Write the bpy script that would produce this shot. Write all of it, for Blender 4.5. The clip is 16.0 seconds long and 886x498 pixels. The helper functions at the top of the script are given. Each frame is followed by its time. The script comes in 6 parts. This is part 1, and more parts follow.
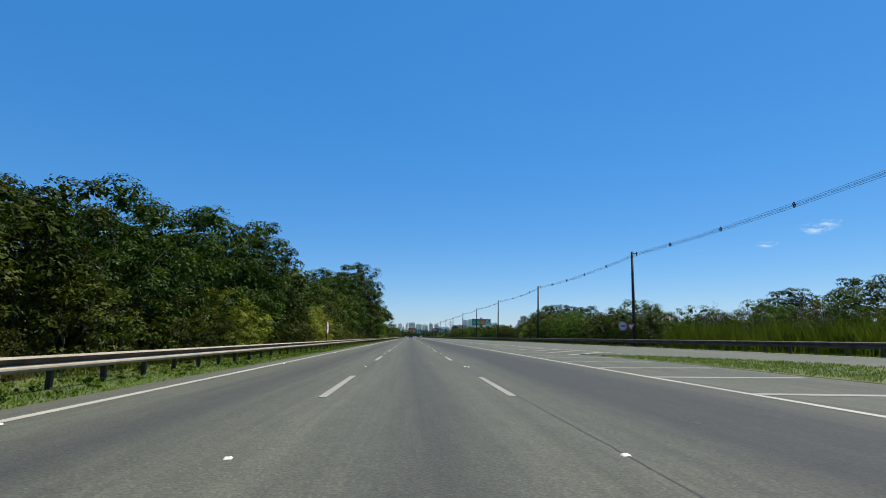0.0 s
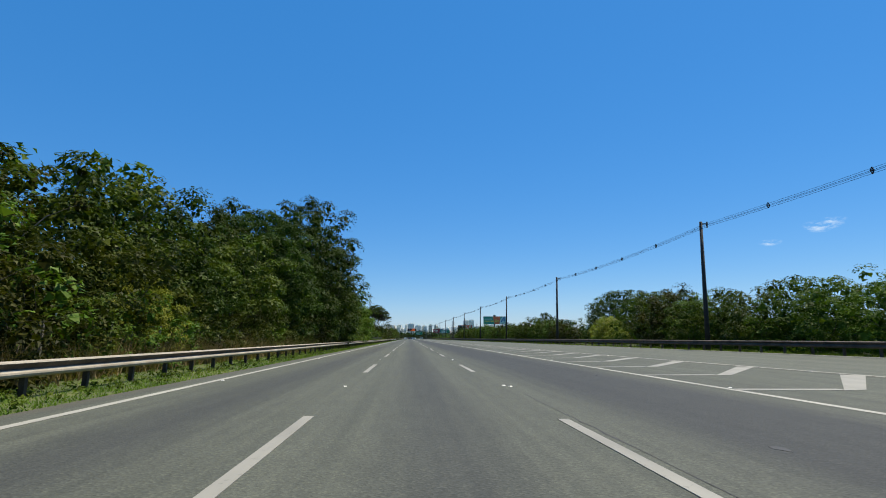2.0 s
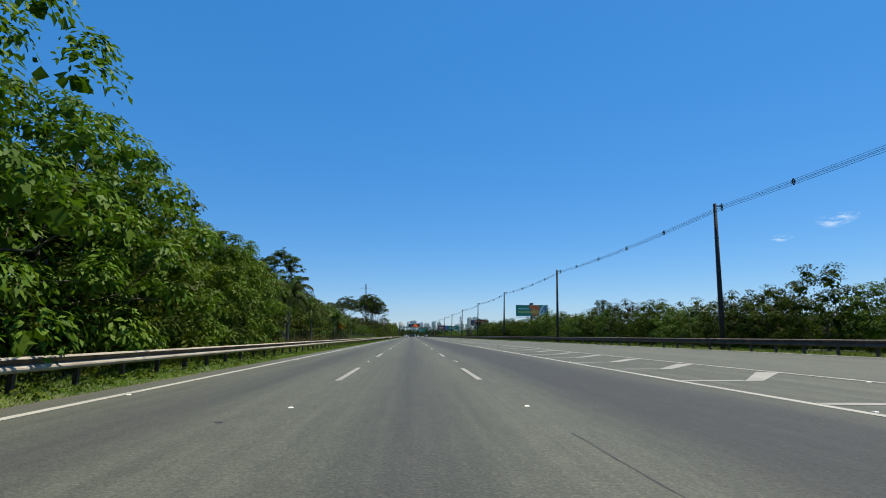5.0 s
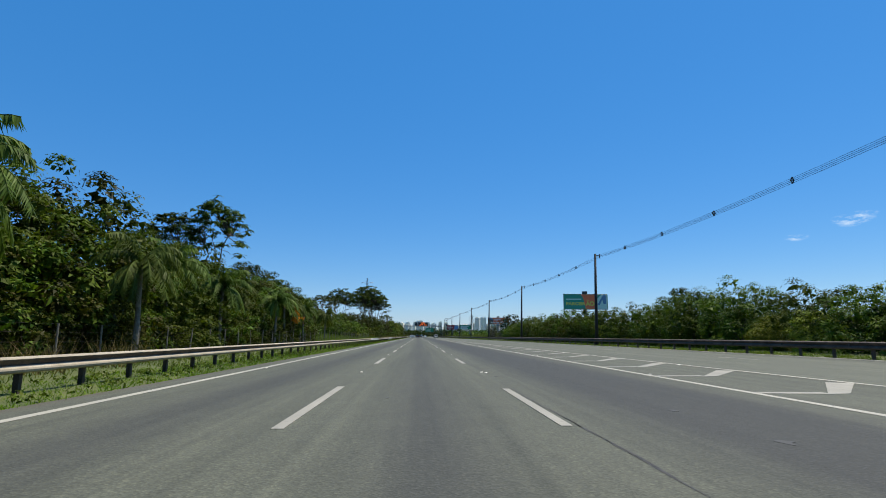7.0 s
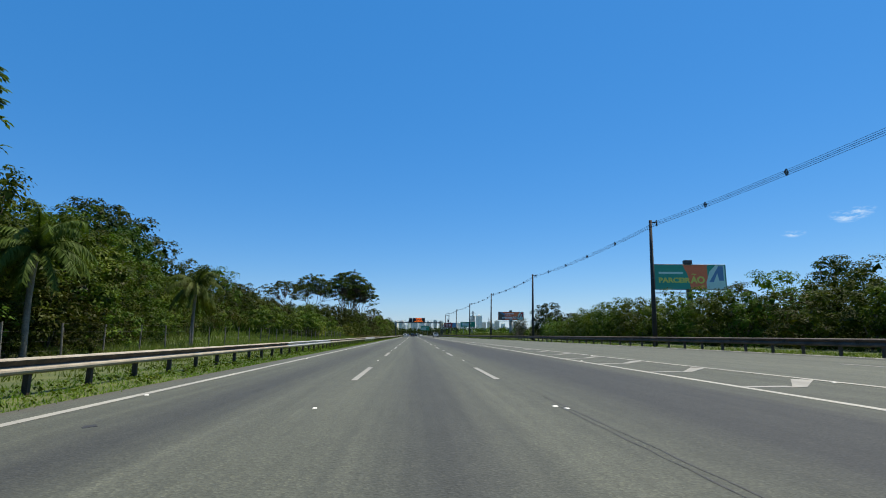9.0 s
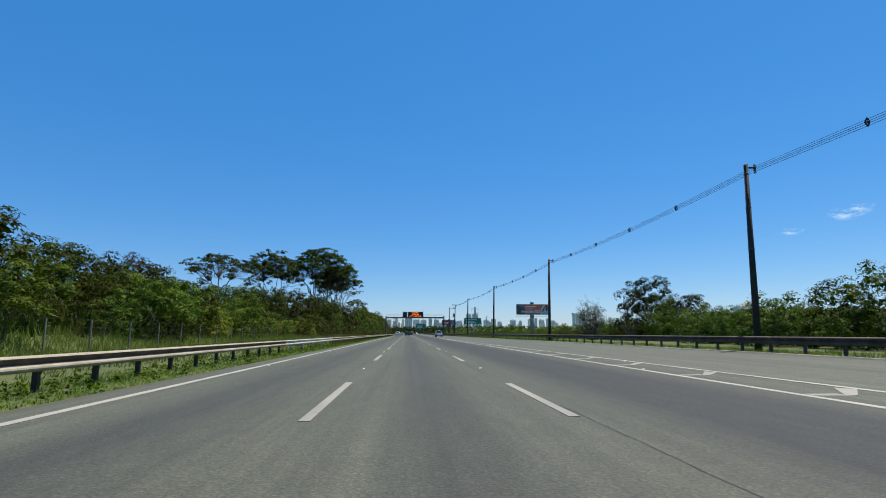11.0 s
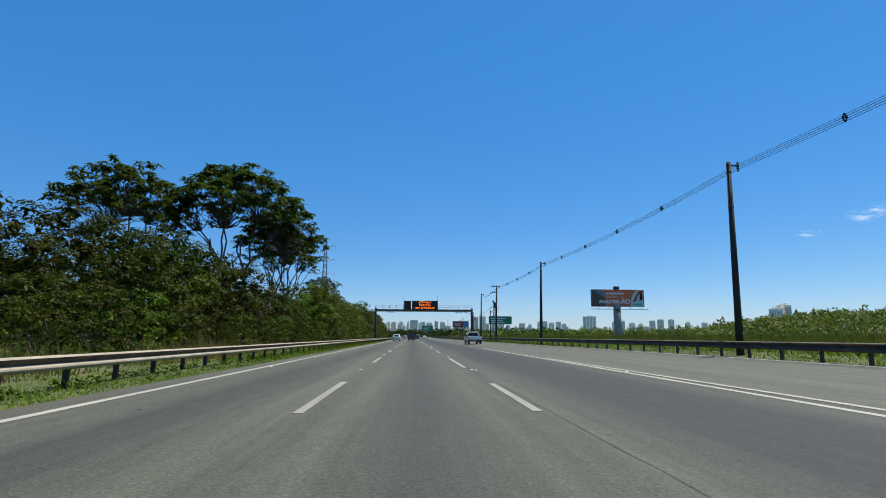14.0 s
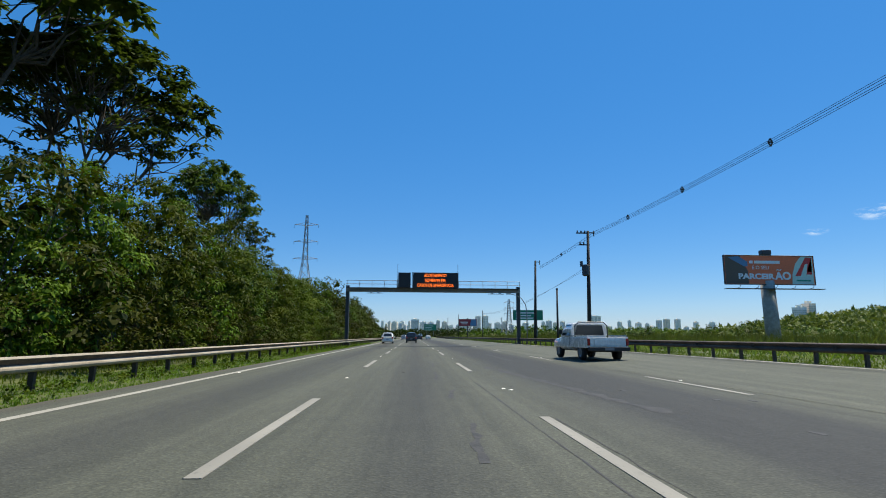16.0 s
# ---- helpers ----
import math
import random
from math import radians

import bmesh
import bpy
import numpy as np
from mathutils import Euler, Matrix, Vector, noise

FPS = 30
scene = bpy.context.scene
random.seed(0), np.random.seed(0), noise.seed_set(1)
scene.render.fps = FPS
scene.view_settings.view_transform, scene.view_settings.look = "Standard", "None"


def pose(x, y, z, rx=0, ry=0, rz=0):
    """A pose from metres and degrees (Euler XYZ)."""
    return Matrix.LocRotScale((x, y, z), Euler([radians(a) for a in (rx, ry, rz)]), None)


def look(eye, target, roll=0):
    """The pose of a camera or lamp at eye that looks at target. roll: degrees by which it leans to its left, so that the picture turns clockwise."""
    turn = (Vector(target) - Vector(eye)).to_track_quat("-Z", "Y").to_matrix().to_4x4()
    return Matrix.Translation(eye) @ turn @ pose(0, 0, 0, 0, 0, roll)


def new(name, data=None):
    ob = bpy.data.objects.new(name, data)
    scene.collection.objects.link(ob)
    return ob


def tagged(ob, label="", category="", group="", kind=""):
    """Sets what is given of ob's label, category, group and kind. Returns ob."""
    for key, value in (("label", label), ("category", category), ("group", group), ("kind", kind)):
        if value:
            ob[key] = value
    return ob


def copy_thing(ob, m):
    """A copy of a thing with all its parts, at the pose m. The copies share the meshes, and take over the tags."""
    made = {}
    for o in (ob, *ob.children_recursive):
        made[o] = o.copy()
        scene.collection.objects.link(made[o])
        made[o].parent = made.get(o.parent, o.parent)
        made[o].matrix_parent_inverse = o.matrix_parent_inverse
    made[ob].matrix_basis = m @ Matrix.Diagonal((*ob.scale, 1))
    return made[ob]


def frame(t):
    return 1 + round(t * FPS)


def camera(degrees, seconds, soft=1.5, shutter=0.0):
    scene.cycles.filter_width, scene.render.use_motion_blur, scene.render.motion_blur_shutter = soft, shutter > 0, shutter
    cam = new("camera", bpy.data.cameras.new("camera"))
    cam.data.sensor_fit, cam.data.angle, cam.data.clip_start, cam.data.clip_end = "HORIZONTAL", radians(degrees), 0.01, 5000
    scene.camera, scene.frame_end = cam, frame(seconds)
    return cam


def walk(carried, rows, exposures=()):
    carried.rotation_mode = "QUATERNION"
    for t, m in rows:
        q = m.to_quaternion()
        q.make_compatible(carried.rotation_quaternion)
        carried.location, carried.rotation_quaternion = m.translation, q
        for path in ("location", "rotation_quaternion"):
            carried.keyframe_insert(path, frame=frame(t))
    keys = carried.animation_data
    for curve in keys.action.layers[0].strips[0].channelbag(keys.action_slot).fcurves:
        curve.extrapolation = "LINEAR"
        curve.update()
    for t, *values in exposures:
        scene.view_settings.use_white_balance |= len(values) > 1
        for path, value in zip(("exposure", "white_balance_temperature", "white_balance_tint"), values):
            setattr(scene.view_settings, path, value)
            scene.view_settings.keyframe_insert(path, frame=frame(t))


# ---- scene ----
cam = camera(79.5, 16.0, soft=1.0)
# seconds, x, y, pitch, roll, yaw
ROWS = [
    (0.0, -0.21, -2.86, 9.35, -0.30, -3.46),
    (0.5, -0.20, 10.46, 9.51, 0.05, -3.30),
    (1.0, -0.32, 23.50, 8.57, -0.28, -3.24),
    (1.5, -0.43, 36.72, 9.07, -0.39, -3.41),
    (2.0, -0.38, 50.10, 9.49, 0.01, -3.56),
    (2.5, -0.28, 63.29, 9.27, -0.05, -3.67),
    (3.0, -0.19, 77.09, 9.19, -0.06, -3.63),
    (3.5, -0.10, 90.70, 9.34, 0.07, -3.50),
    (4.0, -0.01, 103.57, 9.34, 0.08, -3.51),
    (4.2, 0.02, 108.81, 9.41, -0.08, -3.49),
    (4.9, 0.01, 127.31, 9.26, -0.05, -3.35),
    (5.6, -0.00, 145.80, 9.12, -0.03, -3.21),
    (6.3, -0.01, 164.30, 8.97, -0.00, -3.06),
    (6.5, -0.02, 169.39, 9.12, -0.07, -2.70),
    (7.0, -0.13, 182.27, 9.28, -0.25, -2.64),
    (7.5, -0.16, 195.53, 9.08, -0.20, -2.49),
    (8.0, -0.34, 208.65, 9.25, -0.21, -2.89),
    (8.5, -0.45, 221.97, 9.24, -0.50, -3.10),
    (9.0, -0.38, 236.11, 9.14, 0.03, -3.24),
    (9.2, -0.37, 241.55, 9.09, -0.07, -3.23),
    (9.9, -0.42, 259.53, 9.04, -0.05, -3.47),
    (10.6, -0.47, 277.50, 8.99, -0.04, -3.71),
    (11.3, -0.52, 295.48, 8.94, -0.02, -3.95),
    (11.5, -0.47, 300.47, 8.81, -0.14, -4.04),
    (12.0, -0.44, 312.65, 9.10, -0.06, -3.98),
    (12.5, -0.23, 324.92, 9.26, -0.19, -3.91),
    (13.0, -0.22, 337.82, 9.23, -0.05, -3.80),
    (13.5, -0.12, 350.47, 9.32, -0.13, -3.53),
    (14.0, -0.16, 362.59, 9.33, -0.21, -3.27),
    (14.5, -0.10, 374.72, 9.19, -0.11, -3.12),
    (15.0, -0.07, 387.10, 9.30, -0.00, -3.13),
    (15.5, -0.10, 399.09, 9.35, -0.18, -3.06),
    (16.0, -0.10, 411.59, 9.31, -0.26, -3.16),
]
walk(cam, [(t, pose(x, y, 1.105, 90 + p, r, w)) for t, x, y, p, r, w in ROWS])

# ---- world and sun ----
SUN_AZ, SUN_EL = radians(56), radians(66)
world = bpy.data.worlds.new("sky")
scene.world = world
world.use_nodes = True
wn = world.node_tree
sky = wn.nodes.new("ShaderNodeTexSky")
sky.sky_type = "NISHITA"
sky.sun_disc = False
sky.sun_elevation, sky.sun_rotation = SUN_EL, SUN_AZ
sky.altitude, sky.air_density, sky.dust_density, sky.ozone_density = 300, 1.0, 0.15, 3.0
bg = wn.nodes["Background"]
bg.inputs["Strength"].default_value = 0.065
deep = wn.nodes.new("ShaderNodeHueSaturation")
deep.inputs["Saturation"].default_value = 1.33
wn.links.new(sky.outputs[0], deep.inputs["Color"])
haze = wn.nodes.new("ShaderNodeMix")
haze.data_type = "RGBA"
haze.inputs[0].default_value = 0.38
haze.inputs[7].default_value = (0.55, 3.2, 8.5, 1)
wn.links.new(deep.outputs[0], haze.inputs[6])
wn.links.new(haze.outputs[2], bg.inputs["Color"])
sun = new("sun", bpy.data.lights.new("sun", "SUN"))
sun.data.energy, sun.data.angle, sun.data.color = 4.0, radians(0.53), (1.0, 0.93, 0.77)
toward = Vector((math.sin(SUN_AZ) * math.cos(SUN_EL), math.cos(SUN_AZ) * math.cos(SUN_EL), math.sin(SUN_EL)))
sun.matrix_basis = look(toward * 100, (0, 0, 0))
scene.view_settings.exposure = 0.78

# ---- materials ----


def nodes_of(name):
    m = bpy.data.materials.new(name)
    m.use_nodes = True
    return m, m.node_tree, m.node_tree.nodes["Principled BSDF"]


def node(tree, kind, **given):
    n = tree.nodes.new(kind)
    for key, value in given.items():
        if key in n.inputs:
            n.inputs[key].default_value = value
    return n


def ramp(tree, source, stops):
    r = tree.nodes.new("ShaderNodeValToRGB")
    el = r.color_ramp.elements
    while len(el) < len(stops):
        el.new(0.5)
    for e, (p, c) in zip(el, stops):
        e.position, e.color = p, (*c, 1) if len(c) == 3 else c
    tree.links.new(source, r.inputs[0])
    return r.outputs[0]


def mix(tree, a, b, fac, kind="MIX"):
    m = tree.nodes.new("ShaderNodeMix")
    m.data_type, m.blend_type = "RGBA", kind
    for sock, v in ((m.inputs[0], fac), (m.inputs[6], a), (m.inputs[7], b)):
        if isinstance(v, bpy.types.NodeSocket):
            tree.links.new(v, sock)
        else:
            sock.default_value = v if not isinstance(v, tuple) else (*v, 1)
    return m.outputs[2]


def math_node(tree, op, a, b=0.0, c=None):
    m = tree.nodes.new("ShaderNodeMath")
    m.operation = op
    for sock, v in zip(m.inputs, (a, b, c)):
        if v is None:
            continue
        if isinstance(v, bpy.types.NodeSocket):
            tree.links.new(v, sock)
        else:
            sock.default_value = v
    return m.outputs[0]


def place(tree, scale=(1, 1, 1), world_space=False):
    """Texture coordinates in metres."""
    mp = tree.nodes.new("ShaderNodeMapping")
    mp.inputs["Scale"].default_value = scale
    if world_space:
        tree.links.new(tree.nodes.new("ShaderNodeNewGeometry").outputs["Position"], mp.inputs[0])
    else:
        tree.links.new(tree.nodes.new("ShaderNodeTexCoord").outputs["Object"], mp.inputs[0])
    return mp.outputs[0]


def noise_of(tree, where, scale, detail=4, rough=0.6):
    n = node(tree, "ShaderNodeTexNoise", Scale=scale, Detail=detail, Roughness=rough)
    tree.links.new(where, n.inputs["Vector"])
    return n.outputs[0]


def bump_of(tree, bsdf, height, strength, distance):
    b = node(tree, "ShaderNodeBump", Strength=strength, Distance=distance)
    tree.links.new(height, b.inputs["Height"])
    tree.links.new(b.outputs[0], bsdf.inputs["Normal"])


def surface(name, c1, c2, scale=3.0, rough=0.7, metal=0.0, fine=40.0, bump=0.25, depth=0.01, spread=0.25, world_space=False):
    """A weathered surface: stains at one scale, grain at another."""
    m, t, b = nodes_of(name)
    p = place(t, world_space=world_space)
    big = noise_of(t, p, scale)
    small = noise_of(t, p, fine, 3)
    col = ramp(t, big, [(0.35, c1), (0.65, c2)])
    grain = ramp(t, small, [(0.3, (1 - spread,) * 3), (0.7, (1 + spread,) * 3)])
    t.links.new(mix(t, col, grain, 1.0, "MULTIPLY"), b.inputs["Base Color"])
    b.inputs["Roughness"].default_value = rough
    b.inputs["Metallic"].default_value = metal
    bump_of(t, b, small, bump, depth)
    return m


def foliage(name, dark, mid, light, gloss=0.5, through_light=0.26, sheen=0.06):
    """Leaves: colour by leaf and by plant, with light passing through."""
    m, t, b = nodes_of(name)
    g = t.nodes.new("ShaderNodeNewGeometry")
    o = t.nodes.new("ShaderNodeObjectInfo")
    p = place(t, world_space=True)
    patch = noise_of(t, p, 0.5, 2)
    leaf = math_node(t, "MULTIPLY_ADD", g.outputs["Random Per Island"], 0.3, math_node(t, "MULTIPLY_ADD", patch, 1.25, -0.28))
    col = ramp(t, leaf, [(0.1, dark), (0.5, mid), (0.95, light)])
    h = node(t, "ShaderNodeHueSaturation")
    t.links.new(math_node(t, "MULTIPLY_ADD", o.outputs["Random"], 0.045, 0.472), h.inputs["Hue"])
    t.links.new(math_node(t, "MULTIPLY_ADD", o.outputs["Random"], 0.75, 0.55), h.inputs["Value"])
    t.links.new(col, h.inputs["Color"])
    t.links.new(h.outputs[0], b.inputs["Base Color"])
    b.inputs["Roughness"].default_value = gloss
    b.inputs["Specular IOR Level"].default_value = sheen
    tr = t.nodes.new("ShaderNodeBsdfTranslucent")
    warm = mix(t, h.outputs[0], (1.0, 1.15, 0.45), 1.0, "MULTIPLY")
    t.links.new(warm, tr.inputs[0])
    ms = t.nodes.new("ShaderNodeMixShader")
    ms.inputs[0].default_value = through_light
    out = t.nodes["Material Output"]
    t.links.new(b.outputs[0], ms.inputs[1])
    t.links.new(tr.outputs[0], ms.inputs[2])
    t.links.new(ms.outputs[0], out.inputs[0])
    return m


def asphalt(name="asphalt", tone=1.0, oil=0.85):
    m, t, b = nodes_of(name)
    p = place(t, world_space=True)
    sep = t.nodes.new("ShaderNodeSeparateXYZ")
    t.links.new(p, sep.inputs[0])
    x = sep.outputs[0]
    streak = noise_of(t, place(t, (1.6, 0.035, 1), True), 1.0, 5, 0.65)
    blotch = noise_of(t, place(t, (0.35, 0.05, 1), True), 1.0, 4)
    grain = noise_of(t, p, 28.0, 3, 0.7)
    stone = node(t, "ShaderNodeTexVoronoi", Scale=42.0)
    t.links.new(p, stone.inputs["Vector"])
    # oil-darkened lane middles
    dark = None
    for c, w, k in ((-3.6, 0.75, 1.0), (0.0, 0.72, 1.0), (4.35, 1.5, 2.3)):
        d = math_node(t, "DIVIDE", math_node(t, "SUBTRACT", x, c), w)
        g = math_node(t, "POWER", 2.718, math_node(t, "MULTIPLY", math_node(t, "MULTIPLY", d, d), -1.0))
        g = math_node(t, "MULTIPLY", g, k)
        dark = g if dark is None else math_node(t, "ADD", dark, g)
    amount = math_node(t, "MULTIPLY", dark, math_node(t, "MULTIPLY_ADD", blotch, 0.9, 0.35))
    base = ramp(t, streak, [(0.25, tuple(v * tone for v in (0.053, 0.057, 0.045))), (0.75, tuple(v * tone for v in (0.092, 0.0965, 0.075)))])
    col = mix(t, base, (0.034, 0.036, 0.035), math_node(t, "MULTIPLY", amount, oil))
    speck = ramp(t, grain, [(0.3, (0.76,) * 3), (0.72, (1.24,) * 3)])
    patches = ramp(t, noise_of(t, place(t, (1, 0.4, 1), True), 3.2, 5, 0.7), [(0.3, (0.88, 0.88, 0.88)), (0.7, (1.1, 1.1, 1.08))])
    col = mix(t, col, patches, 1.0, "MULTIPLY")
    col = mix(t, col, speck, 1.0, "MULTIPLY")
    chips = ramp(t, stone.outputs["Color"], [(0.2, (0.82,) * 3), (0.5, (0.97,) * 3), (0.72, (1.06, 1.06, 1.04)), (0.88, (1.3, 1.28, 1.22))])
    col = mix(t, col, chips, 1.0, "MULTIPLY")
    wear = ramp(t, noise_of(t, place(t, (4.5, 0.06, 1), True), 1.0, 4, 0.6), [(0.3, (0.88, 0.88, 0.89)), (0.7, (1.12, 1.11, 1.09))])
    col = mix(t, col, wear, 1.0, "MULTIPLY")
    # dust along the outer edge
    edge = math_node(t, "MULTIPLY_ADD", noise_of(t, place(t, (1, 0.5, 1), True), 1.3, 4), 0.7, math_node(t, "MULTIPLY_ADD", x, -1.6, -9.7))
    edge = math_node(t, "MINIMUM", math_node(t, "MAXIMUM", edge, 0.0), 0.8)
    col = mix(t, col, (0.075, 0.062, 0.044), edge)
    t.links.new(col, b.inputs["Base Color"])
    b.inputs["Roughness"].default_value = 0.82
    b.inputs["Specular IOR Level"].default_value = 0.3
    bump_of(t, b, math_node(t, "ADD", grain, stone.outputs["Distance"]), 0.5, 0.006)
    return m


def road_paint(name, tone=1.0):
    m, t, b = nodes_of(name)
    p = place(t, world_space=True)
    wear = noise_of(t, p, 7.0, 6, 0.75)
    dirt = noise_of(t, place(t, (1.5, 0.3, 1), True), 1.0, 3)
    white = ramp(t, dirt, [(0.3, tuple(v * tone for v in (0.185, 0.175, 0.148))), (0.7, tuple(v * tone for v in (0.27, 0.256, 0.215)))])
    col = mix(t, (0.11, 0.107, 0.095), white, ramp(t, wear, [(0.30, (0.1,) * 3), (0.42, (1,) * 3)]))
    t.links.new(col, b.inputs["Base Color"])
    b.inputs["Roughness"].default_value = 0.7
    bump_of(t, b, wear, 0.3, 0.003)
    return m


def painted(name, color, rough=0.35, metal=0.0, coat=0.0):
    m, t, b = nodes_of(name)
    n = noise_of(t, place(t), 6.0, 4)
    c = ramp(t, n, [(0.3, tuple(v * 0.88 for v in color)), (0.7, tuple(min(1, v * 1.06) for v in color))])
    t.links.new(c, b.inputs["Base Color"])
    t.links.new(ramp(t, n, [(0.3, (rough * 0.8,) * 3), (0.7, (min(1, rough * 1.3),) * 3)]), b.inputs["Roughness"])
    b.inputs["Metallic"].default_value = metal
    b.inputs["Coat Weight"].default_value = coat
    return m


def glowing(name, color, strength):
    m, t, b = nodes_of(name)
    b.inputs["Base Color"].default_value = (*color, 1)
    b.inputs["Emission Color"].default_value = (*color, 1)
    b.inputs["Emission Strength"].default_value = strength
    return m


M_ASPHALT = asphalt()
M_ASPHALT_PALE = asphalt("pale_asphalt", 1.16, 0.0)
M_PAINT = road_paint("road_paint")
M_PAINT_EDGE = road_paint("edge_paint", 1.35)
M_GROUND = surface("grassy_ground", (0.040, 0.058, 0.010), (0.082, 0.094, 0.020), 0.5, 0.95, fine=14.0, depth=0.05, spread=0.4, world_space=True)
M_GRASS = foliage("grass_blades", (0.061, 0.102, 0.013), (0.115, 0.173, 0.025), (0.201, 0.247, 0.052), 0.6, 0.4)
M_REED = foliage("reed_blades", (0.075, 0.105, 0.022), (0.130, 0.165, 0.036), (0.200, 0.215, 0.062), 0.7, 0.3)
M_DRY = foliage("dry_grass", (0.128, 0.096, 0.040), (0.208, 0.160, 0.072), (0.288, 0.232, 0.120), 0.7, 0.3)
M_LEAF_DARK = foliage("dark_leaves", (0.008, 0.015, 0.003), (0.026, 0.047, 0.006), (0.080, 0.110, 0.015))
M_LEAF = foliage("green_leaves", (0.015, 0.030, 0.003), (0.059, 0.094, 0.010), (0.140, 0.172, 0.025))
M_LEAF_BRIGHT = foliage("fresh_leaves", (0.023, 0.044, 0.004), (0.073, 0.117, 0.011), (0.144, 0.180, 0.024))
M_LEAF_OLIVE = foliage("olive_leaves", (0.011, 0.018, 0.003), (0.040, 0.050, 0.006), (0.096, 0.099, 0.014))
M_LEAF_WHORL = foliage("whorled_leaves", (0.022, 0.038, 0.009), (0.058, 0.086, 0.020), (0.125, 0.150, 0.040), 0.5, 0.4)
M_LEAF_HEDGE = foliage("hedge_leaves", (0.013, 0.031, 0.004), (0.052, 0.088, 0.010), (0.130, 0.165, 0.022), 0.5, 0.3, 0.03)
M_LEAF_RED = foliage("red_brown_leaves", (0.024, 0.012, 0.009), (0.056, 0.030, 0.019), (0.087, 0.062, 0.034))
M_LEAF_FEATHER = foliage("feathery_leaves", (0.084, 0.104, 0.012), (0.185, 0.206, 0.024), (0.290, 0.295, 0.045))
M_PALM = foliage("palm_leaves", (0.032, 0.056, 0.011), (0.080, 0.121, 0.022), (0.148, 0.183, 0.045))
M_LEAF_FAR = foliage("far_leaves", (0.075, 0.108, 0.030), (0.138, 0.176, 0.047), (0.205, 0.238, 0.070))
M_BLOSSOM = foliage("orange_blossom", (0.55, 0.20, 0.02), (0.70, 0.30, 0.03), (0.80, 0.42, 0.06))
M_BARK = surface("bark", (0.044, 0.034, 0.024), (0.104, 0.084, 0.064), 4.0, 0.9, fine=30.0, bump=0.6, depth=0.02)
M_PALM_BARK = surface("palm_bark", (0.128, 0.112, 0.092), (0.208, 0.184, 0.152), 3.0, 0.9, fine=18.0, bump=0.6, depth=0.02)
M_TWIG = surface("grey_twigs", (0.136, 0.124, 0.104), (0.224, 0.200, 0.168), 4.0, 0.9)
M_ZINC_OLD = surface("weathered_zinc", (0.246, 0.204, 0.149), (0.365, 0.315, 0.242), 1.2, 0.8, 0.0, 25.0, 0.15, 0.004, 0.15)
M_ZINC_NEW = surface("new_zinc", (0.368, 0.360, 0.336), (0.480, 0.472, 0.440), 1.2, 0.5, 0.2, 25.0, 0.1, 0.003, 0.08)
# rust colour, darkened to carry the shade under the beam's upper fold
M_GROOVE = surface("shaded_rusty_groove", (0.045, 0.032, 0.022), (0.11, 0.082, 0.058), 1.6, 0.85, 0.0, 25.0, 0.2, 0.004, 0.3)
M_RUSTY = surface("rust_brown_steel", (0.055, 0.040, 0.030), (0.115, 0.088, 0.068), 1.5, 0.75, 0.2, 30.0, 0.3, 0.004)
M_POST = surface("dull_steel_post", (0.030, 0.021, 0.013), (0.065, 0.048, 0.032), 3.0, 0.75, 0.2)
M_POLE = surface("dark_pole", (0.022, 0.019, 0.017), (0.040, 0.035, 0.031), 1.5, 0.9, fine=25.0)
M_CONCRETE = surface("concrete", (0.27, 0.255, 0.225), (0.40, 0.375, 0.335), 2.0, 0.9)
M_STEEL = painted("grey_steel", (0.22, 0.23, 0.24), 0.5, 0.4)
M_DARK_STEEL = painted("dark_steel", (0.055, 0.06, 0.065), 0.5, 0.4)
M_BLACK = painted("black_plastic", (0.015, 0.015, 0.016), 0.5)
M_RUBBER = painted("rubber", (0.02, 0.02, 0.02), 0.85)
M_WHITE = painted("white_enamel", (0.78, 0.78, 0.77), 0.4)
M_RED = painted("red_enamel", (0.62, 0.03, 0.025), 0.4)
M_STUD = painted("stud_white", (0.80, 0.76, 0.66), 0.75)
M_GLASS_DARK = painted("tinted_glass", (0.02, 0.025, 0.03), 0.06)
M_CHROME = painted("chrome", (0.6, 0.6, 0.6), 0.2, 1.0)
M_LAMP_RED = painted("tail_lamp_red", (0.35, 0.012, 0.012), 0.2, 0.0, 0.5)
M_GREEN_SIGN = painted("green_sign_sheet", (0.012, 0.20, 0.11), 0.45)
M_ORANGE = painted("billboard_orange", (0.82, 0.17, 0.06), 0.5)
M_BB_GREEN = painted("billboard_green", (0.03, 0.30, 0.20), 0.5)
M_BB_PALE = painted("billboard_pale_green", (0.50, 0.68, 0.60), 0.5)
M_BB_BLUE = painted("billboard_blue", (0.10, 0.22, 0.38), 0.5)
M_BB_BROWN = painted("billboard_brown", (0.12, 0.085, 0.06), 0.5)
M_BB_YELLOW = painted("billboard_yellow", (0.72, 0.62, 0.10), 0.5)
M_BB_RED = painted("billboard_dark_red", (0.30, 0.03, 0.04), 0.5)
M_LED = glowing("amber_leds", (1.0, 0.17, 0.012), 1.1)
M_CRACK = surface("crack_sealant", (0.013, 0.013, 0.013), (0.025, 0.025, 0.025), 6.0, 0.7, world_space=True)
M_CAR_WHITE = painted("white_car_paint", (0.80, 0.77, 0.70), 0.25, 0.0, 0.7)
M_CAR_SILVER = painted("silver_car_paint", (0.42, 0.43, 0.45), 0.3, 0.5, 0.7)
M_CAR_DARK = painted("dark_car_paint", (0.02, 0.021, 0.024), 0.25, 0.2, 0.7)
M_BIRD_WIRE = painted("cable_grey", (0.07, 0.07, 0.075), 0.6)

# ---- mesh helpers ----


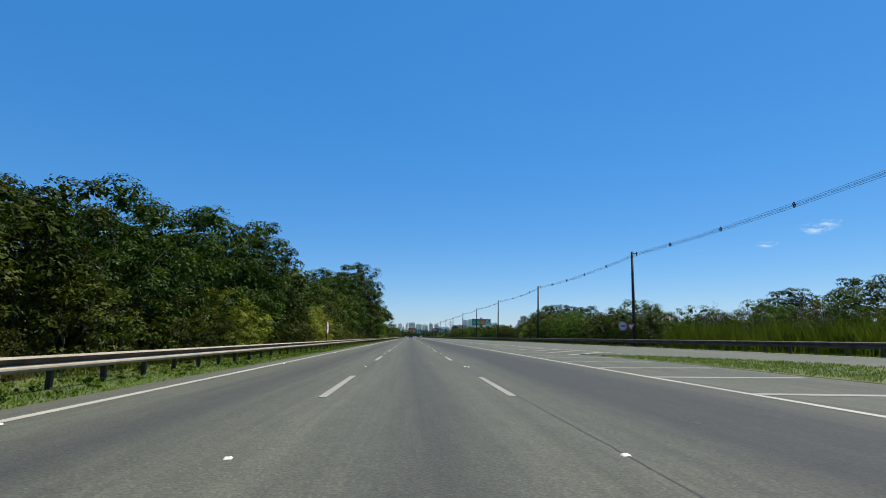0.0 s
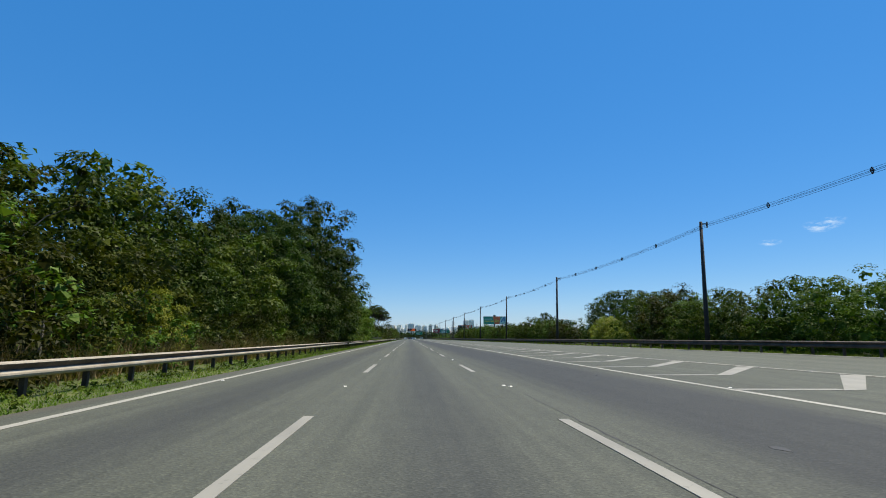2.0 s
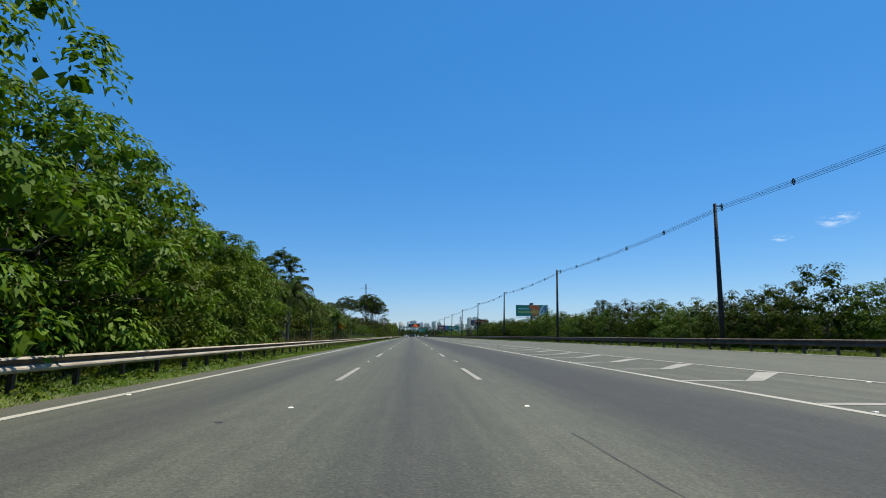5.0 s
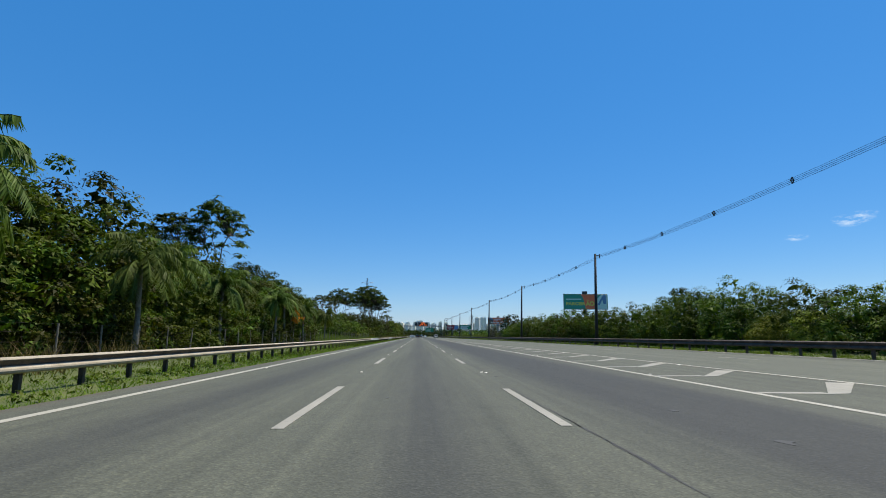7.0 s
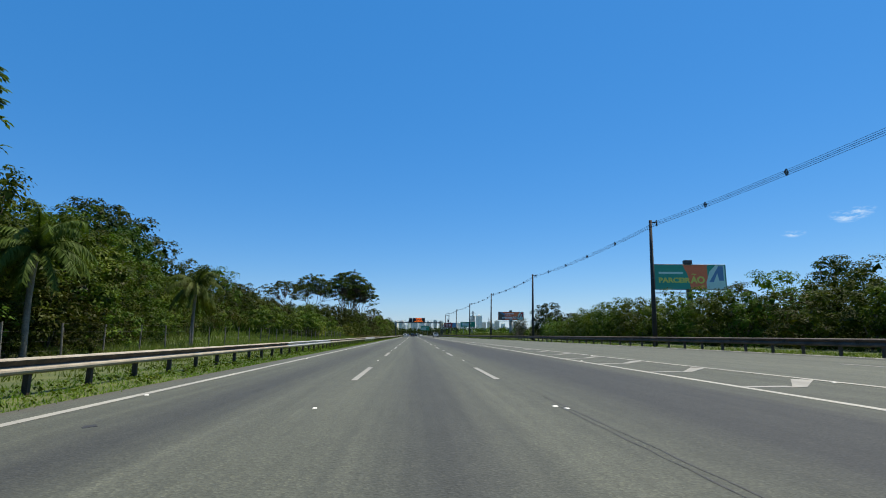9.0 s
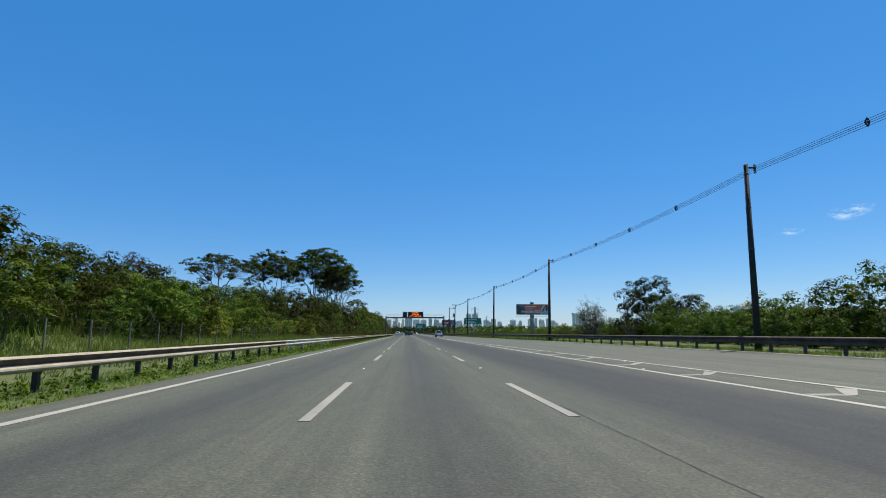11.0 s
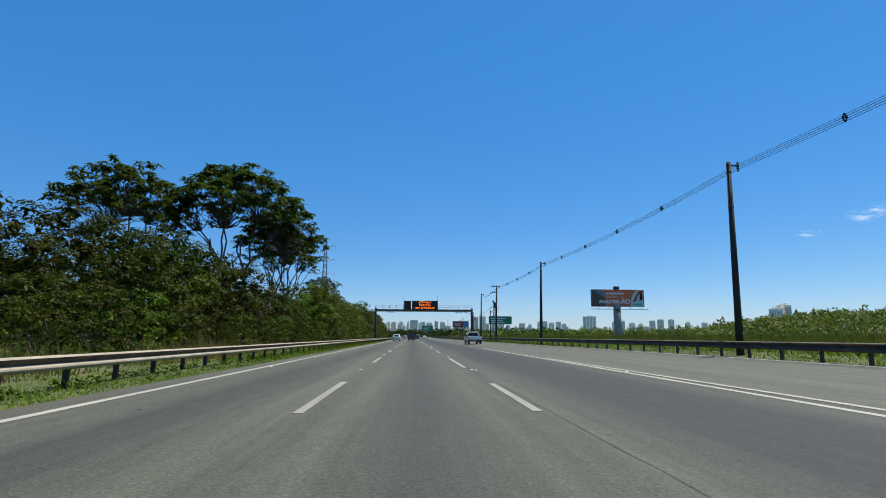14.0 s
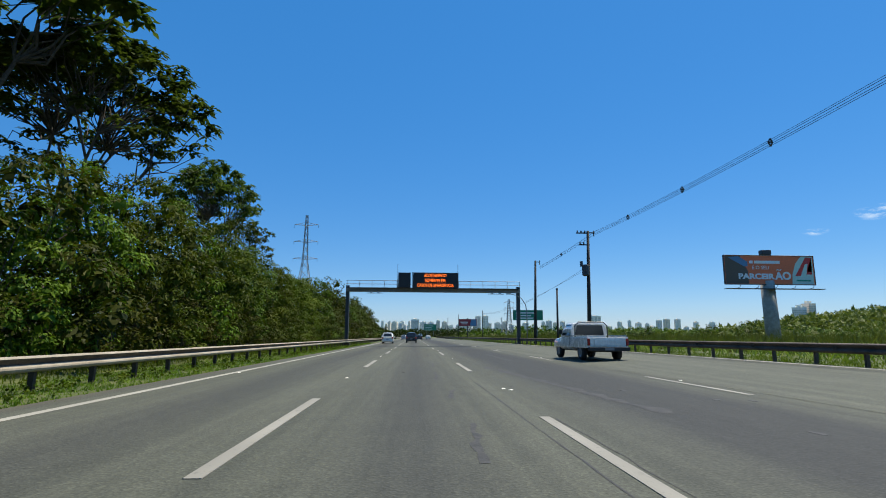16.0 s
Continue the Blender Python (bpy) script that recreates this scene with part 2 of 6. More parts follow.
def mesh_of(name, verts, faces, material, smooth=False):
    me = bpy.data.meshes.new(name)
    me.from_pydata([tuple(v) for v in verts], [], [tuple(f) for f in faces])
    me.materials.append(material)
    if smooth:
        me.polygons.foreach_set("use_smooth", [True] * len(me.polygons))
    me.update()
    return me


def part(name, bm, material, parent, label="", smooth=False):
    """One mesh object under a thing or a part."""
    if isinstance(bm, tuple):
        me = mesh_of(name, bm[0], bm[1], material, smooth)
    elif isinstance(bm, bpy.types.Mesh):
        me = bm
    else:
        me = bpy.data.meshes.new(name)
        bm.to_mesh(me)
        bm.free()
        me.materials.append(material)
        if smooth:
            me.polygons.foreach_set("use_smooth", [True] * len(me.polygons))
    ob = new(name, me)
    ob.parent = parent
    if label:
        ob["label"] = label
    return ob


def thing(name, label, category, group="", kind="", at=None):
    ob = new(name)
    if at is not None:
        ob.matrix_basis = at
    return tagged(ob, label, category, group, kind)


def add_box(bm, x0, x1, y0, y1, z0, z1, bevel=0.0):
    r = bmesh.ops.create_cube(bm, size=1.0)
    for v in r["verts"]:
        v.co = Vector(((x0 + x1) / 2 + v.co.x * (x1 - x0), (y0 + y1) / 2 + v.co.y * (y1 - y0), (z0 + z1) / 2 + v.co.z * (z1 - z0)))
    if bevel:
        es = {e for v in r["verts"] for e in v.link_edges}
        bmesh.ops.bevel(bm, geom=list(es), offset=bevel, segments=2, affect="EDGES", profile=0.6)
    return bm


def box(x0, x1, y0, y1, z0, z1, bevel=0.0):
    return add_box(bmesh.new(), x0, x1, y0, y1, z0, z1, bevel)


def tube(points, radii, seg=7, close=True):
    """A round, tapering tube along points."""
    pts = [Vector(p) for p in points]
    verts, faces = [], []
    for i, p in enumerate(pts):
        d = (pts[min(i + 1, len(pts) - 1)] - pts[max(i - 1, 0)]).normalized()
        a = d.cross(Vector((0.31, 0.95, 0.05)) if abs(d.y) < 0.9 else Vector((1, 0, 0))).normalized()
        b = d.cross(a)
        for k in range(seg):
            w = 2 * math.pi * k / seg
            verts.append(p + (a * math.cos(w) + b * math.sin(w)) * radii[i])
    for i in range(len(pts) - 1):
        for k in range(seg):
            k2 = (k + 1) % seg
            faces.append((i * seg + k, i * seg + k2, (i + 1) * seg + k2, (i + 1) * seg + k))
    if close:
        faces.append(tuple(range(seg))[::-1])
        faces.append(tuple((len(pts) - 1) * seg + k for k in range(seg)))
    return verts, faces


def joined(pieces):
    verts, faces = [], []
    for v, f in pieces:
        n = len(verts)
        verts.extend(v)
        faces.extend(tuple(i + n for i in q) for q in f)
    return verts, faces


def strip(ys, left, right, height, lift=0.0):
    """A ribbon along the road between two lines."""
    verts, faces = [], []
    for y in ys:
        for x in (left(y), right(y)):
            verts.append((x + bend(y), y, height(x, y) + lift))
    for i in range(len(ys) - 1):
        faces.append((2 * i, 2 * i + 1, 2 * i + 3, 2 * i + 2))
    return verts, faces


def slab(polygon, z, thick=0.004, top=None):
    """A thin plate with edges, from a plan polygon."""
    n = len(polygon)
    hs = [z if top is None else top(x, y) for x, y in polygon]
    verts = [(x, y, h + thick) for (x, y), h in zip(polygon, hs)] + [(x, y, h - 0.002) for (x, y), h in zip(polygon, hs)]
    faces = [tuple(range(n))] + [(i, i + n, (i + 1) % n + n, (i + 1) % n) for i in range(n)]
    return verts, faces


def words(text, size, material, parent, at, name="lettering", extrude=0.01, align="CENTER", width=None, bold=0.0):
    cu = bpy.data.curves.new(name, "FONT")
    cu.offset = bold
    cu.body, cu.size, cu.extrude, cu.align_x, cu.align_y = text, size, extrude, align, "CENTER"
    tmp = bpy.data.objects.new(name, cu)
    me = bpy.data.meshes.new_from_object(tmp)
    bpy.data.objects.remove(tmp)
    me.materials.clear()
    me.materials.append(material)
    if width:
        xs = [v.co.x for v in me.vertices]
        k = width / (max(xs) - min(xs))
        for v in me.vertices:
            v.co.x *= k
    ob = new(name, me)
    ob.parent = parent
    ob.matrix_basis = at
    return ob


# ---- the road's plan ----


def bend(y):
    return -((y - 640.0) ** 2) / 2600.0 if y > 640 else 0.0


def edge_right(y):
    """The ramp's right edge line."""
    return 19.4 - 0.0204 * (min(y, 490.0) - 89.0)


def line_b(y):
    """The gore's right line."""
    return float(np.interp(y, [30, 56, 77, 102, 120, 181, 233, 247, 333, 360, 392], [12.9, 12.2, 11.35, 10.75, 10.5, 10.05, 9.2, 8.95, 7.5, 7.2, 6.75]))


LINE_A = 6.6
EDGE_LEFT = -5.43


def road_z(x, y):
    return 0.0 if x < LINE_A else 0.26 * min(1.0, (x - LINE_A) / max(3.0, edge_right(y) - LINE_A))


def frange(a, b, s):
    return [a + s * i for i in range(int(round((b - a) / s)) + 1)]


YS = frange(-80, 1100, 10)


def bank(x, y):
    """The grassy bank that rises beyond the wire fence."""
    along = max(0.0, min(1.0, (y - 252.0) / 30.0)) * max(0.0, min(1.0, (424.0 - y) / 22.0))
    across = max(0.0, min(1.0, (-x - 13.5) / 9.0))
    return 1.25 * along * across * across * (3 - 2 * across)


def build_ground():
    xs = [-2600, -900, -300, -120, -60, -35, -26, -22, -19.5, -17, -15, -13.5, -11, -8.5, -6.6, -5.9, 5.0]
    ys = [-700, -300] + frange(-80, 700, 10) + frange(730, 1090, 30) + [1300, 1700, 2300, 3200, 4300]
    verts, faces = [], []
    cols = len(xs) + 9
    for y in ys:
        c = edge_right(y)
        row = xs + [c - 1.0, c + 0.35, c + 1.5, c + 6, c + 20, c + 60, c + 160, c + 700, c + 2500]
        for i, x in enumerate(row):
            if -6.0 < x < c:
                z = -0.25
            elif x >= c:
                z = 0.20 + 0.10 * noise.noise((x * 0.09, y * 0.05, 0)) * (x > c + 1)
                if x > c + 100:
                    z += 1.0
            elif x < -6.3:
                z = -0.03 + 0.08 * noise.noise((x * 0.2, y * 0.08, 3)) * (x < -7) + 0.05 * max(0.0, min(1.0, (-x - 9) / 8)) + bank(x, y)
            else:
                z = -0.03
            verts.append((x + bend(min(y, 1100.0)), y, z))
    for j in range(len(ys) - 1):
        for i in range(cols - 1):
            a = j * cols + i
            faces.append((a, a + 1, a + cols + 1, a + cols))
    ob = new("ground", mesh_of("ground", verts, faces, M_GROUND))
    tagged(ob, "grassy green and straw-brown verge ground beside the highway", "ground", kind="structure")


def build_road():
    cols = [lambda y: -6.25, lambda y: -2.0, lambda y: 2.0, lambda y: LINE_A, lambda y: (LINE_A + edge_right(y)) / 2, lambda y: edge_right(y), lambda y: edge_right(y) + 0.55]
    verts, faces = [], []
    n = len(cols)
    for y in YS:
        for c in cols:
            x = c(y)
            verts.append((x + bend(y), y, road_z(x, y)))
    m = len(YS)
    for j in range(m - 1):
        for i in range(n - 1):
            a = j * n + i
            faces.append((a, a + 1, a + n + 1, a + n))
    # edges of the pavement
    base = len(verts)
    for y in YS:
        verts.append((-6.25 + bend(y), y, -0.12))
        verts.append((edge_right(y) + 0.55 + bend(y), y, 0.05))
    for j in range(m - 1):
        faces.append((base + 2 * j, j * n, (j + 1) * n, base + 2 * j + 2))
        faces.append((j * n + n - 1, base + 2 * j + 1, base + 2 * j + 3, (j + 1) * n + n - 1))
    road = new("road", mesh_of("road", verts, faces, M_ASPHALT))
    tagged(road, "worn grey asphalt carriageway with oil-darkened lane middles", "road", kind="structure")
    return road


road = build_road()
build_ground()


def ramp_left(y):
    if y < 30:
        return float(np.interp(y, [-80, -20, 5, 18, 24, 27, 30], [17.1, 16.9, 16.4, 15.0, 13.9, 13.3, 12.9])) + 0.07
    return line_b(y) + 0.07 if y < 392 else 6.85


def build_ramp():
    ys = frange(-80, 30, 5) + frange(40, 1100, 10)
    v, f = [], []
    for y in ys:
        lo, hi = ramp_left(y), edge_right(y) + 0.5
        for k in range(5):
            x = lo + (hi - lo) * k / 4
            v.append((x + bend(y), y, road_z(x, y) + 0.004))
    for j in range(len(ys) - 1):
        for i in range(4):
            q = j * 5 + i
            f.append((q, q + 1, q + 6, q + 5))
    ob = new("ramp_pavement", mesh_of("ramp_pavement", v, f, M_ASPHALT_PALE))
    tagged(ob, "paler grey asphalt of the merging ramp lane", "road", kind="structure")


build_ramp()

# ---- road markings, studs, cracks ----
DASH, PERIOD, FIRST = 5.4, 15.14, 7.28


def marking(name, data, label, parent=None):
    ob = new(name, mesh_of(name, data[0], data[1], M_PAINT_EDGE if name == "edge_line" else M_PAINT))
    ob.parent = parent or road
    ob["label"] = label
    return ob


def build_lines():
    ys = frange(-70, 1090, 10)
    marking("edge_line", strip(ys, lambda y: EDGE_LEFT - 0.09, lambda y: EDGE_LEFT + 0.09, road_z, 0.006), "worn solid white edge line")
    ya = frange(-70, 410, 10) + [413.6]
    marking("edge_line", strip(ya, lambda y: LINE_A - 0.085, lambda y: LINE_A + 0.085, road_z, 0.006), "solid white line along the gore")
    yb = frange(30, 390, 10)
    marking("edge_line", strip(yb, lambda y: line_b(y) - 0.07, lambda y: line_b(y) + 0.07, road_z, 0.010), "solid white line along the merging ramp")
    marking("edge_line", strip(ys, lambda y: edge_right(y) - 0.07, lambda y: edge_right(y) + 0.07, road_z, 0.010), "dusty white edge line")


def dash_mesh(length):
    v, f = slab([(-0.075, 0), (0.075, 0), (0.075, length), (-0.075, length)], 0.003, 0.005)
    return mesh_of("lane_dash", v, f, M_PAINT)


def build_dashes():
    normal, short, long = dash_mesh(DASH), dash_mesh(4.75), dash_mesh(8.2)

    def lay(me, x, y):
        ob = new("lane_dash", me)
        ob.parent = road
        ob.location = (x + bend(y), y, road_z(x, y) + (0.004 if x > 6.7 else 0))
        if y > 640:
            ob.rotation_euler = (0, 0, (y - 640) / 1300.0)

    for k in range(-3, 52):
        y = FIRST + PERIOD * k
        lay(normal, -1.8, y)
        if k == 25:
            lay(long, 1.74, 382.0)
        else:
            lay(short if k < 25 else normal, 1.74, y + 0.15 - (0.9 if k in (20, 21) else 0 if k < 25 else 1.8 if k == 26 else 2.4))
        if k >= 27:
            lay(short, 6.5, y + 5.9)
        if k < 8 or 11 < k < 17:
            x = (line_b(max(30.0, y)) + edge_right(y)) / 2 + 0.6
            if y > 180:
                lay(dash_mesh(3.0), x, y)


def build_chevrons():
    def arm(p, q, w0, w1):
        return slab([(p[0], p[1] - w0), (q[0], q[1] - w1), (q[0], q[1] + w1), (p[0], p[1] + w0)], 0, 0.004, lambda x, y: road_z(x, y) + 0.003)

    for y in frange(6.52, 348.0, 4.54):
        b = line_b(max(y, 30.0))
        gap = b - LINE_A
        if gap < 0.8:
            continue
        if y < 25:
            pieces = [arm((LINE_A + 0.1, y + 1.2), (10.3, y), 0.17, 0.17)]
        else:
            k = min(1.0, gap / 3.5)
            ax = LINE_A + gap * 0.36
            bx = b - 0.05
            rise = 1.12 * (bx - ax - 0.45 * k)
            pieces = [arm((LINE_A + 0.1, y + 0.3 * (ax - LINE_A)), (ax + 0.1, y), 0.14, 0.17),
                      slab([(ax, y - 0.17), (ax + 0.48 * k, y - 0.17), (bx, y + rise - 0.17), (bx - 0.42 * k, y + rise + 0.2)], 0, 0.004, lambda x, z: road_z(x, z) + 0.0035)]
        marking("chevron", joined(pieces), "white painted gore chevron")


def stud_mesh():
    bm = box(-0.042, 0.042, -0.04, 0.04, 0.0, 0.012)
    for v in bm.verts:
        if v.co.z > 0.01:
            v.co.x *= 0.75
            v.co.y *= 0.55
    me = bpy.data.meshes.new("road_stud")
    bm.to_mesh(me)
    bm.free()
    me.materials.append(M_STUD)
    return me


def build_studs():
    me = stud_mesh()
    first = None
    for k in range(-1, 34):
        y = FIRST + PERIOD * k + DASH + 4.8
        spots = [(-1.85, y), (1.85, y - (0 if k < 25 else 3)), (EDGE_LEFT + 0.14, y + 2), (LINE_A + 0.16, y - 1.0)]
        if 30 < y < 380:
            spots.append((line_b(y) - 0.15, y + 3))
        for i, (x, yy) in enumerate(spots):
            ob = new("road_stud", me)
            big = 1.0 if i in (1, 4) else 0.85
            ob.scale = (big, big, 1.2)
            ob.location = (x, yy, road_z(x, yy) + (0.006 if i in (3, 4) else 0))
            ob.rotation_euler = (0, 0, random.uniform(-0.15, 0.15))
            tagged(ob, "small white reflective stud fixed to the asphalt", "road stud", "road studs along the lines")
            if i == 1 and k % 3 == 0:
                chip = new("road_stud", me)
                chip.scale = (0.8, 1.1, 1.0)
                chip.location = (x + 0.11, yy - 0.24, 0.0)
                chip.rotation_euler = (0, 0, 0.5)
                tagged(chip, "broken piece of a white reflective stud", "road stud", "road studs along the lines")


def wiggle(x0, y0, x1, y1, width, step, amp, seed):
    rng = random.Random(seed)
    n = max(2, int(math.hypot(x1 - x0, y1 - y0) / step))
    left, right = [], []
    for i in range(n + 1):
        f = i / n
        x = x0 + (x1 - x0) * f + rng.gauss(0, amp)
        y = y0 + (y1 - y0) * f
        w = width * rng.uniform(0.3, 1.2)
        left.append((x - w, y, 0.003))
        right.append((x + w, y, 0.003))
    verts = [p for pr in zip(left, right) for p in pr]
    return verts, [(2 * i, 2 * i + 1, 2 * i + 3, 2 * i + 2) for i in range(n)]


def build_cracks():
    rng = random.Random(5)
    runs = [(1.86, -6, 1.84, 52, 0.02), (1.66, 318, 1.62, 345, 0.02), (1.62, 345, 1.55, 356, 0.012), (1.5, 396, 1.42, 425, 0.016), (1.42, 425, 1.5, 440, 0.01),
            (1.95, 90, 1.9, 112, 0.01), (1.74, 205, 2.1, 224, 0.014), (2.1, 224, 2.0, 246, 0.012), (-2.15, 303.5, -2.3, 308.5, 0.014), (1.95, 176, 1.9, 190, 0.012)]
    for i, (a, b, c, d, w) in enumerate(runs):
        v, f = wiggle(a, b, c, d, w * 0.8, 0.35, 0.006, i)
        ob = new("crack", mesh_of("crack", v, f, M_CRACK))
        ob.parent = road
        ob["label"] = "thin dark lengthwise crack in the asphalt"
    # the open joint between the lanes, filled here and there
    y = 52.0
    while y < 470:
        ln = rng.uniform(4, 12)
        v, f = wiggle(1.93, y, 1.9 + rng.uniform(-0.05, 0.05), y + ln, 0.012, 0.4, 0.012, int(y))
        ob = new("lane_joint", mesh_of("lane_joint", v, f, M_SKID))
        ob.parent = road
        ob["label"] = "faint dark joint between two lanes"
        y += ln + rng.uniform(3, 14)
    # small dark scars and patches
    for i in range(46):
        x, y = rng.uniform(-4.8, 6.2), rng.uniform(4, 440)
        n = 8
        r = rng.uniform(0.03, 0.11)
        poly = [(x + math.cos(2 * math.pi * k / n) * r * rng.uniform(0.5, 1.3), y + math.sin(2 * math.pi * k / n) * r * rng.uniform(0.6, 2.2)) for k in range(n)]
        v, f = slab(poly, 0.0, 0.003)
        ob = new("asphalt_scar", mesh_of("asphalt_scar", v, f, M_CRACK))
        ob.parent = road
    for x, y, ln, w in ((0.55, 416.5, 2.2, 0.10), (0.62, 421.5, 1.5, 0.09), (0.5, 425.5, 3.2, 0.10), (0.62, 431.5, 2.6, 0.08), (0.7, 441, 4.0, 0.09), (4.4, 436, 9, 0.2), (5.1, 402, 14, 0.12), (5.5, 384, 24, 0.09), (5.85, 386, 20, 0.08), (5.4, 70, 40, 0.10), (5.75, 68, 42, 0.08)):
        v, f = wiggle(x, y, x + 0.1, y + ln, w * 0.6, 0.22, 0.025, int(y))
        ob = new("skid_mark", mesh_of("skid_mark", v, f, M_SKID))
        ob.parent = road
        ob["label"] = "faint dark tyre mark"


def build_tar_smear():
    v, f = wiggle(3.7, 419.5, 2.55, 431.5, 0.16, 0.3, 0.05, 9)
    ob = new("tar_smear", mesh_of("tar_smear", v, f, M_SKID))
    ob.parent = road
    ob["label"] = "dark slanting tar smear across the lane"


M_SKID = surface("rubber_streak", (0.020, 0.021, 0.022), (0.045, 0.045, 0.044), 5.0, 0.85, world_space=True)
build_lines()
build_dashes()
build_chevrons()
build_studs()
build_cracks()
build_tar_smear()


def build_island():
    poly = [(10.3, -70), (10.45, -10), (10.7, 12), (10.8, 18), (10.55, 24), (10.25, 28.6), (10.6, 29.0), (11.8, 26.6), (13.4, 24), (15.2, 18), (16.3, 5), (16.8, -20), (17, -70)]
    n = len(poly)
    verts = [(x, y, road_z(x, y) - 0.02) for x, y in poly] + [(x + 0.04 * (13 - x) / 3, y - 0.05, road_z(x, y) + 0.018) for x, y in poly]
    mid = len(verts)
    for x, y in ((13.5, -70), (13.4, -20), (13.2, 5), (12.6, 16), (11.6, 23)):
        verts.append((x, y, road_z(x, y) + 0.22))
    faces = [(i, (i + 1) % n, n + (i + 1) % n, n + i) for i in range(n)]
    bm = bmesh.new()
    for v in verts:
        bm.verts.new(v)
    bm.verts.ensure_lookup_table()
    for f in faces:
        bm.faces.new([bm.verts[i] for i in f])
    bm.faces.new([bm.verts[n + i] for i in range(n)])
    me = bpy.data.meshes.new("traffic_island")
    bm.to_mesh(me)
    bm.free()
    me.materials.append(M_GROUND)
    ob = new("traffic_island", me)
    tagged(ob, "low grass-covered traffic island tapering between carriageway and ramp", "traffic island", kind="structure")
    return poly


build_island()


def build_kerb_blocks():
    """Loose pale blocks lying round the island's tip."""
    rng = random.Random(21)
    for x, y, w, d in ((10.35, 29.3, 0.5, 0.22), (10.9, 28.7, 0.34, 0.2), (12.2, 26.4, 0.62, 0.24), (12.75, 25.7, 0.3, 0.2), (10.7, 27.6, 0.2, 0.16)):
        bm = box(-w / 2, w / 2, -d / 2, d / 2, 0.0, 0.07, 0.02)
        for v in bm.verts:
            v.co += Vector((rng.uniform(-0.025, 0.025), rng.uniform(-0.025, 0.025), rng.uniform(-0.015, 0.01)))
        me = bpy.data.meshes.new("kerb_block")
        bm.to_mesh(me)
        bm.free()
        me.materials.append(M_CONCRETE)
        ob = new("kerb_block", me)
        ob.matrix_basis = pose(x, y, road_z(x, y) - 0.005, 0, 0, rng.uniform(-50, -10))
        tagged(ob, "broken pale concrete block lying at the island tip", "kerb block", "blocks at the island tip")


build_kerb_blocks()

# ---- guardrails ----
# w-beam profile: out from the post, height
W_BEAM = [(0.0, 0.395), (0.07, 0.425), (0.088, 0.465), (0.080, 0.50), (0.012, 0.545), (0.0, 0.56), (0.012, 0.575), (0.080, 0.645), (0.088, 0.665), (0.07, 0.69), (0.0, 0.71)]


def beam_mesh(ys, xof, side, base, name, material):
    """A folded steel beam along ys; side +1 faces +x."""
    verts, faces = [], []
    prof = W_BEAM + [(o - 0.006, z) for o, z in reversed(W_BEAM)]
    n = len(prof)
    for y in ys:
        for o, z in prof:
            verts.append((xof(y) + bend(y) + side * o, y, base(y) + z))
    for j in range(len(ys) - 1):
        for i in range(n):
            i2 = (i + 1) % n
            q = (j * n + i, j * n + i2, (j + 1) * n + i2, (j + 1) * n + i)
            faces.append(q if side > 0 else q[::-1])
    faces.append(tuple(range(n)))
    faces.append(tuple((len(ys) - 1) * n + i for i in range(n))[::-1])
    me = mesh_of(name, verts, faces, material)
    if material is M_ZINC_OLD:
        # rust brown plus painted-in shade: the groove and the upper fold's underside
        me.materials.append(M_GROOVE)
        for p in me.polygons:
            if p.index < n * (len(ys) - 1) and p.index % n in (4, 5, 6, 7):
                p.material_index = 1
    return me


def rail_post(side, material, top=0.66):
    bm = bmesh.new()
    # c-shaped post and its spacer block
    add_box(bm, -0.12 * side - 0.055, -0.12 * side + 0.055, -0.045, -0.035, -0.3, top)
    add_box(bm, -0.12 * side - 0.055, -0.12 * side - 0.045, -0.035, 0.045, -0.3, top)
    add_box(bm, -0.12 * side + 0.045, -0.12 * side + 0.055, -0.035, 0.045, -0.3, top)
    add_box(bm, -0.06 if side > 0 else 0.0, 0.0 if side > 0 else 0.06, -0.04, 0.04, 0.46, 0.66, 0.008)
    me = bpy.data.meshes.new("post")
    bm.to_mesh(me)
    bm.free()
    me.materials.append(material)
    return me


def build_guardrail(xof, side, base, y0, y1, step, beam_mat, post_mesh, label, section=40.0):
    y = y0
    while y < y1 - 1e-6:
        e = min(y + section, y1)
        root = thing("guardrail", label, "guardrail", "guardrail sections")
        ys = frange(y, e, 4.0) if (e - y) % 4.0 < 0.01 else [y, (y + e) / 2, e]
        # panels of four metres, lapped over one another
        for a, b in zip(ys[:-1], ys[1:]):
            rb = new("beam", beam_mesh([a - 0.12, b], lambda q: xof(q) + (0.004 * side if int(a / 4) % 2 else 0.0), side, base, "beam", beam_mat))
            rb.parent = root
            splice = new("splice_plate", SPLICE)
            splice.parent = rb
            splice.location = (xof(a) + bend(a) + side * 0.03, a, base(a) + 0.555)
        q = y + step / 2
        while q < e:
            ob = new("post", post_mesh)
            ob.parent = root
            ob.location = (xof(q) + bend(q), q + POST_RNG.uniform(-0.03, 0.03), base(q))
            ob.rotation_euler = (POST_RNG.uniform(-0.012, 0.012), POST_RNG.uniform(-0.02, 0.02), 0)
            q += step
        y = e


POST_RNG = random.Random(11)
_b = bmesh.new()
add_box(_b, -0.045, -0.028, -0.13, 0.02, -0.06, 0.06, 0.004)
SPLICE = bpy.data.meshes.new("splice_plate")
_b.to_mesh(SPLICE)
_b.free()
SPLICE.materials.append(M_POST)
POST_LEFT = rail_post(1, M_POST)
POST_NEW = rail_post(1, M_ZINC_NEW)
POST_RIGHT = rail_post(-1, M_RUSTY)


def rail_left(y):
    return -7.6


